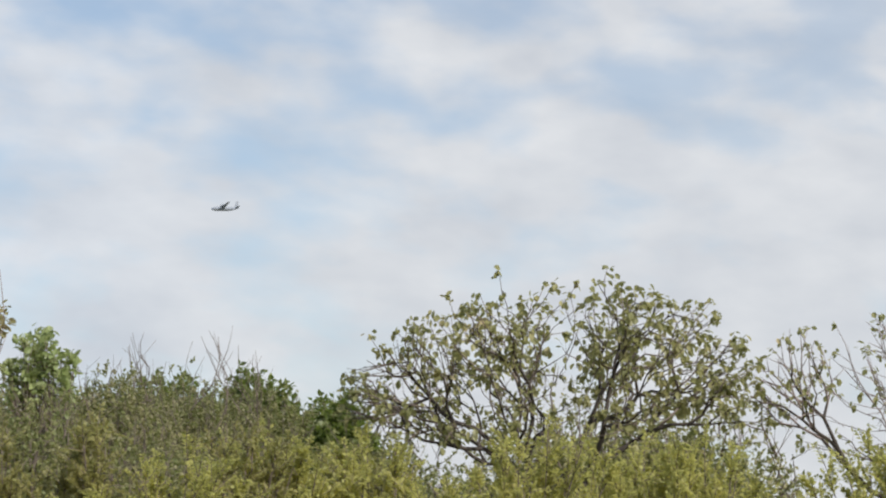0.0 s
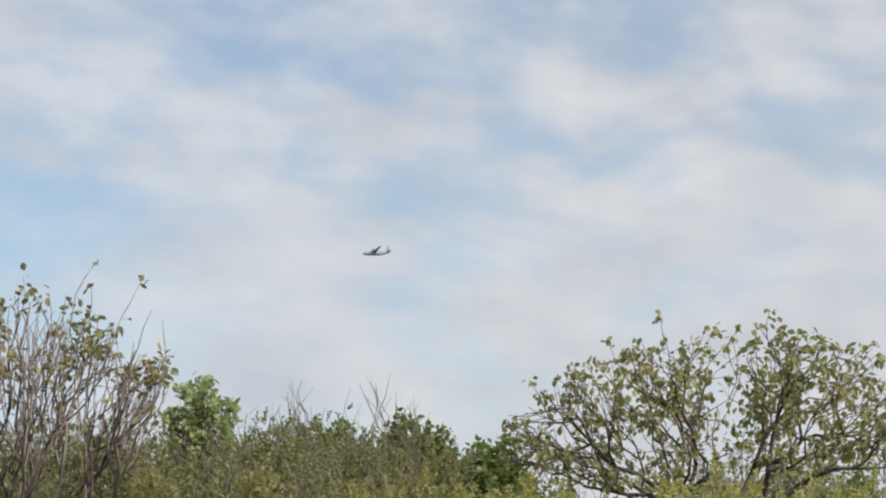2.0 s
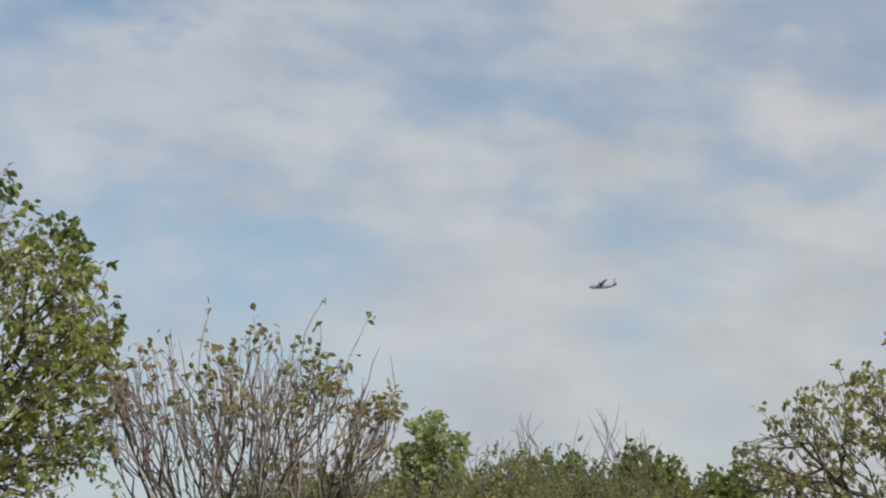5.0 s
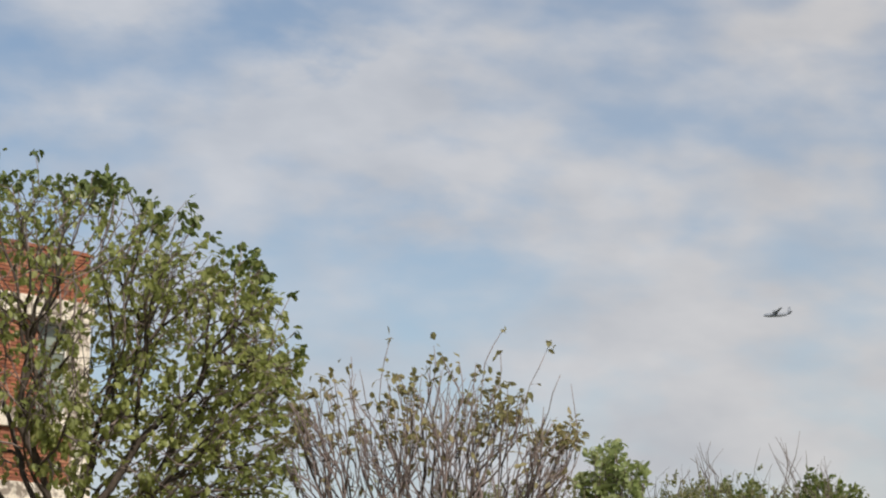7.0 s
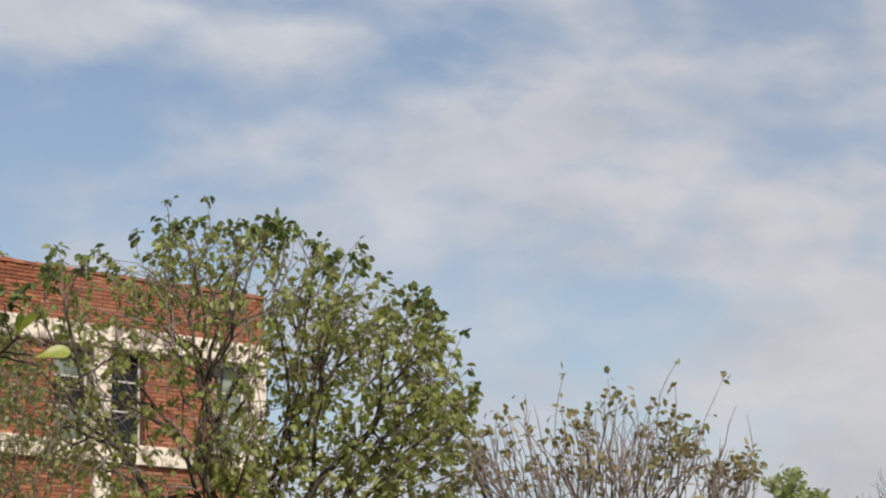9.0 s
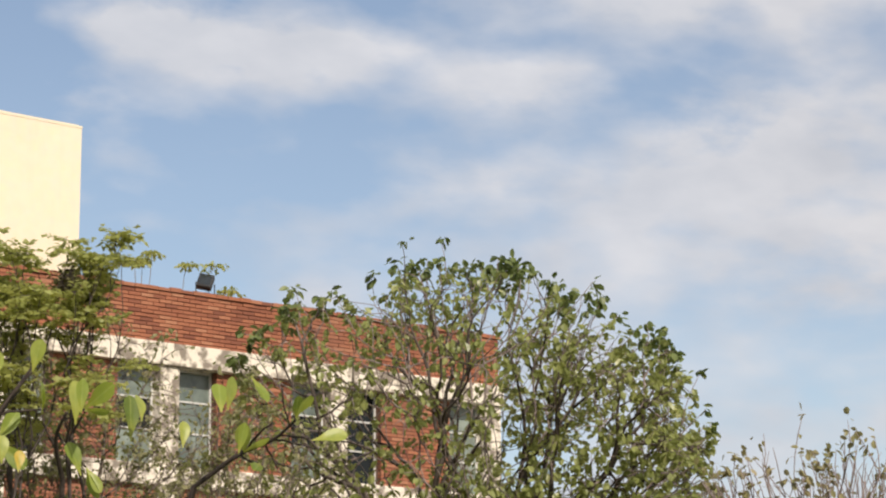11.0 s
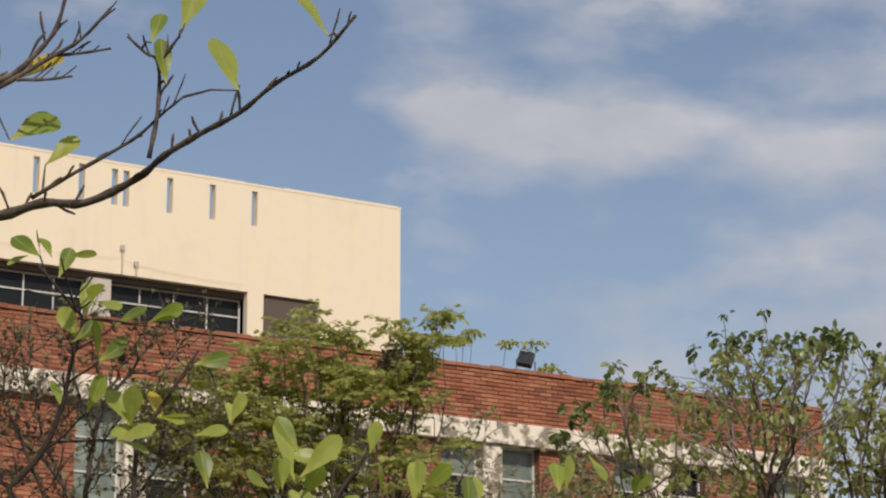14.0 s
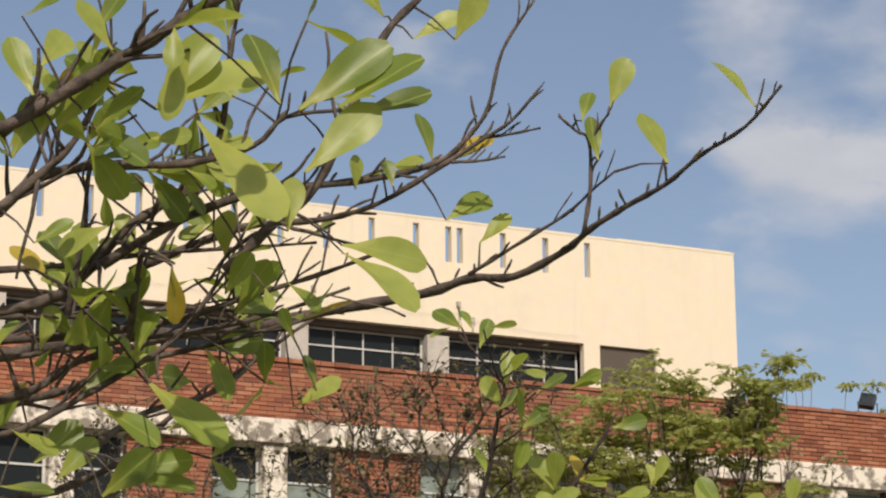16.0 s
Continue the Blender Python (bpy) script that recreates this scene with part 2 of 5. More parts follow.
BRICK, nt, b = base_mat("red_brick", 0.85)
n1 = tex(nt, "ShaderNodeTexNoise", 7.0, Detail=5.0, Roughness=0.7)
n2 = tex(nt, "ShaderNodeTexNoise", 0.6, Detail=3.0)
rnd = nt.nodes.new("ShaderNodeNewGeometry").outputs["Random Per Island"]
oi = nt.nodes.new("ShaderNodeObjectInfo").outputs["Random"]
add = nt.nodes.new("ShaderNodeMath")
add.operation = "FRACT"
su = nt.nodes.new("ShaderNodeMath")
nt.links.new(rnd, su.inputs[0])
nt.links.new(oi, su.inputs[1])
nt.links.new(su.outputs[0], add.inputs[0])
col = ramp(nt, add.outputs[0], ((0.0, (0.20, 0.062, 0.034)), (0.25, (0.35, 0.12, 0.06)), (0.75, (0.42, 0.155, 0.078)), (1.0, (0.5, 0.23, 0.13))))
col = mixcol(nt, n1.outputs["Fac"], col, mixcol(nt, 0.4, col, (0.16, 0.06, 0.04)))
col = mixcol(nt, ramp(nt, n2.outputs["Fac"], ((0.42, (0, 0, 0)), (0.7, (0.55, 0.55, 0.55)))), col, (0.20, 0.10, 0.07))
# sooty streaks that run along the courses
mp = nt.nodes.new("ShaderNodeMapping")
mp.inputs["Scale"].default_value = (0.7, 0.7, 9.0)
oc = nt.nodes.new("ShaderNodeTexCoord")
nt.links.new(oc.outputs["Object"], mp.inputs["Vector"])
n3 = nt.nodes.new("ShaderNodeTexNoise")
n3.inputs["Scale"].default_value, n3.inputs["Detail"].default_value = 1.6, 5.0
nt.links.new(mp.outputs[0], n3.inputs["Vector"])
col = mixcol(nt, ramp(nt, n3.outputs["Fac"], ((0.5, (0, 0, 0)), (0.75, (0.42, 0.42, 0.42)))), col, (0.14, 0.07, 0.05))
nt.links.new(col, b.inputs["Base Color"])
bump(nt, b, n1.outputs["Fac"], 0.5, 0.015)


def stained(name, clean, dirty, scale, rough=0.8, amount=(0.5, 0.8)):
    m, nt, b = base_mat(name, rough)
    a = tex(nt, "ShaderNodeTexNoise", scale, Detail=6.0, Roughness=0.65)
    g = tex(nt, "ShaderNodeTexNoise", scale * 12, Detail=4.0)
    col = mixcol(nt, ramp(nt, a.outputs["Fac"], ((amount[0], (0, 0, 0)), (amount[1], (1, 1, 1)))), clean, dirty)
    col = mixcol(nt, 0.12, col, g.outputs["Color"], "OVERLAY")
    nt.links.new(col, b.inputs["Base Color"])
    bump(nt, b, g.outputs["Fac"], 0.25, 0.006)
    return m


MORTAR = stained("brown_mortar", (0.17, 0.10, 0.075), (0.085, 0.055, 0.045), 1.5)
CREAM = stained("cream_render", (0.80, 0.70, 0.54), (0.62, 0.53, 0.41), 0.45, 0.85, (0.55, 0.95))
nt = CREAM.node_tree
mp = nt.nodes.new("ShaderNodeMapping")
mp.inputs["Scale"].default_value = (3.2, 3.2, 0.35)
oc = nt.nodes.new("ShaderNodeTexCoord")
nt.links.new(oc.outputs["Object"], mp.inputs["Vector"])
drip = nt.nodes.new("ShaderNodeTexNoise")
drip.inputs["Scale"].default_value, drip.inputs["Detail"].default_value = 1.4, 6.0
nt.links.new(mp.outputs[0], drip.inputs["Vector"])
shader = nt.nodes["Principled BSDF"]
plain = shader.inputs["Base Color"].links[0].from_socket
nt.links.new(mixcol(nt, ramp(nt, drip.outputs["Fac"], ((0.55, (0, 0, 0)), (0.85, (0.28, 0.28, 0.28)))), plain, (0.55, 0.46, 0.35)), shader.inputs["Base Color"])
PEELING = stained("peeling_white_paint", (0.78, 0.71, 0.60), (0.25, 0.21, 0.17), 4.5, 0.8, (0.46, 0.57))
CONCRETE = stained("grey_concrete", (0.40, 0.37, 0.33), (0.24, 0.22, 0.2), 1.1)
WHITE_METAL = stained("white_window_paint", (0.58, 0.58, 0.56), (0.33, 0.32, 0.3), 3.0, 0.5)
PIER = stained("stained_pale_pier", (0.52, 0.48, 0.42), (0.32, 0.29, 0.25), 1.6)
DOOR_BROWN = stained("dull_brown_door", (0.10, 0.078, 0.06), (0.13, 0.105, 0.085), 1.2, 0.7)
# concrete darkened in its colour to give the shadow line over the windows
LEDGE_SHADE = stained("shade_dark_concrete", (0.09, 0.07, 0.055), (0.15, 0.12, 0.10), 2.0)
# dark colour stands in for the unlit room behind the windows
DARK_VOID = stained("unlit_room_shade", (0.10, 0.09, 0.08), (0.05, 0.045, 0.04), 1.0, 0.9)
BLACK_METAL = stained("black_lamp_metal", (0.022, 0.022, 0.024), (0.05, 0.05, 0.05), 8.0, 0.45)
# grey paint with a bluish tint that stands in for distance haze
AIR_HAZE_GREY = stained("hazed_aircraft_grey", (0.24, 0.27, 0.325), (0.19, 0.215, 0.26), 0.2, 0.6)
EARTH = stained("dry_grassy_earth", (0.13, 0.13, 0.06), (0.20, 0.16, 0.10), 0.3, 0.95)
GLASS, nt, b = base_mat("window_glass", 0.06)
b.inputs["Base Color"].default_value = (0.016, 0.02, 0.022, 1)
b.inputs["Specular IOR Level"].default_value = 0.16
gn = tex(nt, "ShaderNodeTexNoise", 1.2, Detail=3.0)
nt.links.new(ramp(nt, gn.outputs["Fac"], ((0.3, (0.03, 0.03, 0.03)), (0.8, (0.28, 0.28, 0.28)))), b.inputs["Roughness"])

LAMP_GLASS = stained("lamp_glass", (0.02, 0.026, 0.032), (0.04, 0.05, 0.06), 3.0, 0.12)
# pale green mottling painted in for reflected sky, trees and curtains behind
GLASS_PALE, nt, b = base_mat("painted_reflection_glass", 0.2)
gn = tex(nt, "ShaderNodeTexNoise", 2.2, Detail=4.0)
nt.links.new(ramp(nt, gn.outputs["Fac"], ((0.3, (0.08, 0.105, 0.095)), (0.7, (0.27, 0.32, 0.28)))), b.inputs["Base Color"])


# ---- mesh helpers ----
class Soup:
    """Corners and faces gathered for one mesh."""

    def __init__(self):
        self.v, self.f, self.n = [], [], 0

    def add(self, verts, faces):
        self.v.append(np.asarray(verts, float))
        n = self.n
        self.f.extend([tuple(i + n for i in f) for f in faces])
        self.n += len(verts)

    def mesh(self, name, mat, smooth=False):
        me = bpy.data.meshes.new(name)
        me.from_pydata(np.concatenate(self.v).tolist() if self.v else [], [], self.f)
        me.materials.append(mat)
        if smooth:
            me.polygons.foreach_set("use_smooth", [True] * len(me.polygons))
        me.update()
        return me

    def box(self, x0, x1, y0, y1, z0, z1, ch=0.0):
        if ch <= 0:
            v = [(x, y, z) for z in (z0, z1) for y in (y0, y1) for x in (x0, x1)]
            self.add(v, [(0, 2, 3, 1), (4, 5, 7, 6), (0, 1, 5, 4), (2, 6, 7, 3), (0, 4, 6, 2), (1, 3, 7, 5)])
            return
        bm = bmesh.new()
        bmesh.ops.create_cube(bm, size=1.0)
        for p in bm.verts:
            p.co = Vector((x0 + (p.co.x + 0.5) * (x1 - x0), y0 + (p.co.y + 0.5) * (y1 - y0), z0 + (p.co.z + 0.5) * (z1 - z0)))
        bmesh.ops.bevel(bm, geom=bm.edges[:], offset=ch, segments=1, affect="EDGES")
        bm.verts.index_update()
        self.add([p.co[:] for p in bm.verts], [tuple(q.index for q in f.verts) for f in bm.faces])
        bm.free()

    def tube(self, pts, radii, sides=5):
        pts = np.asarray(pts, float)
        k = len(pts)
        tang = np.gradient(pts, axis=0)
        tang /= np.linalg.norm(tang, axis=1)[:, None] + 1e-9
        ref = np.array((0.31, 0.17, 0.93)) if abs(tang[0][2]) < 0.85 else np.array((1.0, 0.2, 0.1))
        a = np.cross(tang, ref)
        a /= np.linalg.norm(a, axis=1)[:, None] + 1e-9
        c = np.cross(tang, a)
        ang = np.arange(sides) * 2 * np.pi / sides
        ring = pts[:, None] + np.asarray(radii)[:, None, None] * (a[:, None] * np.cos(ang)[None, :, None] + c[:, None] * np.sin(ang)[None, :, None])
        faces = [(i * sides + j, i * sides + (j + 1) % sides, (i + 1) * sides + (j + 1) % sides, (i + 1) * sides + j)
                 for i in range(k - 1) for j in range(sides)]
        faces.append(tuple(range((k - 1) * sides, k * sides)))
        faces.append(tuple(range(sides - 1, -1, -1)))
        self.add(ring.reshape(-1, 3), faces)


def part(name, soup, mat, parent, label="", smooth=False):
    ob = new(name, soup.mesh(name, mat, smooth) if isinstance(soup, Soup) else soup)
    ob.parent = parent
    if label:
        tagged(ob, label)
    return ob


def thing(name, m, label, category, group="", kind=""):
    ob = new(name)
    ob.matrix_world = m
    ob.empty_display_size = 0.3
    return tagged(ob, label, category, group, kind)


def bearing_at(az, dist, z=0.0):
    """Pose on the ground at a bearing (degrees west of north) and distance; its x axis points to the right of the line of sight."""
    a = radians(az)
    return pose(-math.sin(a) * dist, math.cos(a) * dist, z, 0, 0, az)

# ---- ground ----
gm = Soup()
gm.add([(-3000, -3000, 0), (3000, -3000, 0), (3000, 3000, 0), (-3000, 3000, 0)], [(0, 1, 2, 3)])
tagged(new("ground", gm.mesh("ground", EARTH)), "dry grassy earth under trees and scrub", "ground", kind="structure")


# ---- trees ----
def grow(trunk, attract, step=0.22, kill=0.3, reach=2.2, rounds=70, rng=None):
    """Branches that grow towards the points of a crown. Returns places and parents of the knots."""
    pos = [np.asarray(p, float) for p in trunk]
    par = [i - 1 for i in range(len(trunk))]
    A = np.asarray(attract, float)
    near = np.full(len(A), 1e9)
    who = np.zeros(len(A), int)

    def update(lo):
        nonlocal near, who
        if lo >= len(pos) or not len(A):
            return
        P = np.array(pos[lo:])
        d = np.linalg.norm(A[:, None] - P[None], axis=2)
        j = d.argmin(1)
        dm = d[np.arange(len(A)), j]
        better = dm < near
        near = np.where(better, dm, near)
        who = np.where(better, j + lo, who)

    update(0)
    for _ in range(rounds):
        if not len(A):
            break
        use = near < reach
        if not use.any():
            use = near <= near.min() + 1e-6
        lo = len(pos)
        for i in np.unique(who[use]):
            sel = use & (who == i)
            d = A[sel] - pos[i]
            d = (d / (np.linalg.norm(d, axis=1)[:, None] + 1e-9)).sum(0)
            d = d / (np.linalg.norm(d) + 1e-9) + rng.normal(0, 0.22, 3)
            if par[i] >= 0:
                d = d + 0.35 * (pos[i] - pos[par[i]]) / step
            d /= np.linalg.norm(d) + 1e-9
            pos.append(pos[i] + d * step)
            par.append(int(i))
        update(lo)
        keep = near > kill
        A, near, who = A[keep], near[keep], who[keep]
    return np.array(pos), np.array(par)


def limbs(soup, pos, par, tip=0.006, power=2.3, sides=5, fine=None, cut=0.0):
    """Tubes along the chains of knots, thick where many twigs meet. Returns the radius and the way of each knot."""
    n = len(pos)
    load = np.zeros(n)
    kids = [[] for _ in range(n)]
    for i in range(n - 1, -1, -1):
        if load[i] == 0:
            load[i] = 1
        if par[i] >= 0:
            load[par[i]] += load[i]
            kids[par[i]].append(i)
    rad = tip * load ** (1 / power)
    way = np.zeros((n, 3))
    has = par >= 0
    way[has] = pos[has] - pos[par[has]]
    way /= np.linalg.norm(way, axis=1)[:, None] + 1e-9
    stack = [(0, None)]
    while stack:
        i, frm = stack.pop()
        chain = [] if frm is None else [frm]
        while True:
            chain.append(i)
            if not kids[i]:
                break
            ks = sorted(kids[i], key=lambda q: -load[q])
            stack.extend((q, i) for q in ks[1:])
            i = ks[0]
        if len(chain) > 1:
            r = rad[chain].copy()
            if frm is not None:
                r[0] = min(r[0], r[1] * 1.25)
            r[-1] *= 0.6
            (fine if fine and r[0] < cut else soup).tube(pos[chain], r, sides if r[0] > 0.02 else 4)
    return rad, way, np.array([len(k) == 0 for k in kids])


BLADE = np.array(((0, 0, 0), (-0.34, 0.38, 0.06), (0, 0.45, -0.05), (0.34, 0.38, 0.06), (-0.26, 0.75, 0.03), (0.26, 0.75, 0.03), (0, 1.0, -0.10)))
BLADE_FACES = ((0, 2, 1), (0, 3, 2), (1, 2, 4), (2, 3, 5), (2, 6, 4), (2, 5, 6))
SLIM = np.array(((0, 0, 0), (-0.2, 0.5, 0.04), (0.2, 0.5, 0.04), (0, 1.0, -0.08)))
SLIM_FACES = ((0, 2, 1), (1, 2, 3))
OVAL = np.array(((0, 0, 0), (-0.33, 0.5, 0.05), (0.33, 0.5, 0.05), (0, 1.0, -0.08)))


def leaf_frames(way, rng, droop, spread):
    """Axes of one leaf for each way: outwards from its twig, hanging by droop."""
    n = len(way)
    d = way + rng.normal(0, spread, (n, 3))
    d[:, 2] -= droop
    d /= np.linalg.norm(d, axis=1)[:, None] + 1e-9
    up = np.array((0, 0, 1.0)) + rng.normal(0, 0.45, (n, 3))
    x = np.cross(d, up)
    x /= np.linalg.norm(x, axis=1)[:, None] + 1e-9
    return x, d, np.cross(x, d)


def leaves(soup, where, way, size, rng, droop=0.3, spread=0.6, shape="blade"):
    where, way = np.asarray(where), np.asarray(way)
    if not len(where):
        return
    S, F = {"blade": (BLADE, BLADE_FACES), "slim": (SLIM, SLIM_FACES), "oval": (OVAL, SLIM_FACES)}[shape]
    x, y, z = leaf_frames(way, rng, droop, spread)
    s = size * rng.uniform(0.6, 1.2, len(where))
    V = where[:, None] + s[:, None, None] * (x[:, None] * S[None, :, 0:1] + y[:, None] * S[None, :, 1:2] + z[:, None] * S[None, :, 2:3])
    k = len(S)
    soup.add(V.reshape(-1, 3), [tuple(q + i * k for q in f) for i in range(len(where)) for f in F])


def ellipsoid_points(rng, n, centre, radii, shell=0.45, clump=0.0, freq=1.0):
    out = []
    while len(out) < n:
        d = rng.normal(0, 1, 3)
        d /= np.linalg.norm(d)
        p = np.array(centre) + d * np.array(radii) * (shell + (1 - shell) * rng.uniform() ** 0.6)
        if clump and noise.noise(Vector(p * freq)) < clump - 0.5:
            continue
        out.append(p)
    return out


def broad_tree(m, name, label, trunk, blobs, seed, leaf_mat_, leaf_size, per_tip, bark, tip=0.006, step=0.22, droop=0.35, shape="blade", bare=0.0, thin=0.02, group="", spray=0.3, per_spray=4, feather=False, clump=0.42, freq=0.9, flat=1.0, shell=0.25):
    """A tree with a trunk, limbs that fill its crown, and leaves at the twigs. blobs: number of points, centre and radii of the crown's masses."""
    rng = np.random.default_rng(seed)
    att = []
    for n, c, r in blobs:
        att += ellipsoid_points(rng, n, c, r, shell, clump, freq)
    pos, par = grow(trunk, att, step, step * 1.35, 2.5, 80, rng)
    wood, crown = Soup(), Soup()
    rad, way, end = limbs(wood, pos, par, tip)
    ok = (rad < thin) & (pos[:, 2] > trunk[-1][2])
    idx = np.where(ok)[0]
    gate = np.array([noise.noise(Vector(pos[i] * 0.8 + seed)) for i in idx]) if len(idx) else np.zeros(0)
    idx = idx[(gate > bare - 0.6) | (end[idx] & (gate > bare - 0.75))]
    where, ways = [], []
    for i in idx:
        for _ in range(rng.poisson(per_tip * (1.5 if end[i] else 0.8))):
            w = way[i] * 0.7 + rng.normal(0, 0.55, 3) + np.array((0, 0, 0.25))
            w[2] *= flat
            w /= np.linalg.norm(w)
            ln = spray * rng.uniform(0.4, 1.2)
            bend = pos[i] + w * ln * 0.6
            tipp = pos[i] + w * ln + np.array((0, 0, -0.25 * ln * droop))
            wood.tube([pos[i], bend, tipp], [tip * 0.8, tip * 0.6, tip * 0.35], 3)
            if feather:
                side = np.cross(w, rng.normal(0, 0.3, 3) + np.array((0, 0, 1.0)))
                side /= np.linalg.norm(side) + 1e-9
                for t in np.linspace(0.15, 1, per_spray):
                    for sg in (-1, 1):
                        where.append(pos[i] + (tipp - pos[i]) * t)
                        ways.append(side * sg + w * 0.35)
            else:
                for t in rng.uniform(0.35, 1.0, per_spray):
                    where.append(pos[i] + (tipp - pos[i]) * t + rng.normal(0, 0.015, 3))
                    ways.append(w)
    leaves(crown, where, ways, leaf_size, rng, droop, 0.25 if feather else 0.7, shape)
    ob = thing(name, m, label, "tree", group)
    part("trunk", wood, bark, ob, smooth=True)
    part("crown", crown, leaf_mat_, ob)
    return ob


def bundle(trunk, tips, rng, wob=0.05, mains=7, low=0.28, high=0.45, lift=0.1):
    """Limbs that fork again and again until each twig ends at its own tip. Returns places, parents and the ends."""
    pos = [np.asarray(p, float) for p in trunk]
    par = [i - 1 for i in range(len(trunk))]
    ends = []
    tips = np.asarray(tips, float)
    D = tips - pos[-1]
    D = D / (np.linalg.norm(D, axis=1)[:, None] + 1e-9)
    seeds = D[rng.choice(len(D), min(mains, len(D)), replace=False)]
    for _ in range(6):
        near = (D @ seeds.T).argmax(1)
        seeds = np.array([D[near == q].mean(0) if (near == q).any() else seeds[q] for q in range(len(seeds))])
    stack = []
    for q in range(len(seeds)):
        if (near == q).any():
            h = seeds[q] + np.array((0, 0, lift))
            stack.append((len(trunk) - 1 - int(rng.integers(0, 2)), tips[near == q], h / np.linalg.norm(h)))
    while stack:
        i, T, head = stack.pop()
        p, c = pos[i], T.mean(0)
        gap = np.linalg.norm(c - p)
        if len(T) == 1:
            to = T[0]
        else:
            to = p + (c - p) * rng.uniform(low, high) + rng.normal(0, wob, 3) * gap
        span = np.linalg.norm(to - p)
        k = int(max(1, min(6, round(span / 0.22))))
        ctrl = p + head * span * 0.5
        for t in np.arange(1, k + 1) / k:
            pos.append((1 - t) ** 2 * p + 2 * t * (1 - t) * ctrl + t * t * to + (rng.normal(0, 0.012, 3) if t < 1 else 0))
            par.append(i if t == 1 / k else len(pos) - 2)
        j = len(pos) - 1
        if len(T) == 1:
            ends.append(j)
            continue
        w = to - ctrl
        w /= np.linalg.norm(w) + 1e-9
        D = T - pos[j]
        D = D / (np.linalg.norm(D, axis=1)[:, None] + 1e-9)
        axis = np.linalg.svd(D - D.mean(0), full_matrices=False)[2][0] + rng.normal(0, 0.45, 3)
        order = np.argsort(D @ axis)
        cut = int(np.clip(round(len(T) * rng.uniform(0.3, 0.7)), 1, len(T) - 1))
        for sel in (order[:cut], order[cut:]):
            d = D[sel].mean(0)
            h = w * 0.75 + d / (np.linalg.norm(d) + 1e-9) * 0.6
            stack.append((j, T[sel], h / np.linalg.norm(h)))
    return np.array(pos), np.array(par), ends


def crown_tips(rng, n, xs, zs, deep, thick, gaps=0.3, freq=1.1, power=1.6, shift=0.0, poke=0.05):
    """Twig ends below a skyline given by sideways places and heights."""
    out = []
    mid, half = (xs[0] + xs[-1]) / 2, (xs[-1] - xs[0]) / 2
    while len(out) < n:
        x = rng.uniform(xs[0], xs[-1])
        e = math.sqrt(max(0.1, 1 - ((x - mid) / half) ** 2))
        y = rng.uniform(-1, 1)
        z = np.interp(x, xs, zs) - 0.3 * thick * y * y - thick * e * rng.uniform() ** power - 0.04 * rng.uniform()
        if rng.uniform() < poke:
            z += rng.uniform(0.05, 0.3)
        p = np.array((x, y * deep * e, z))
        if noise.noise(Vector(p * freq + shift)) < gaps - 0.5:
            continue
        out.append(p)
    return out


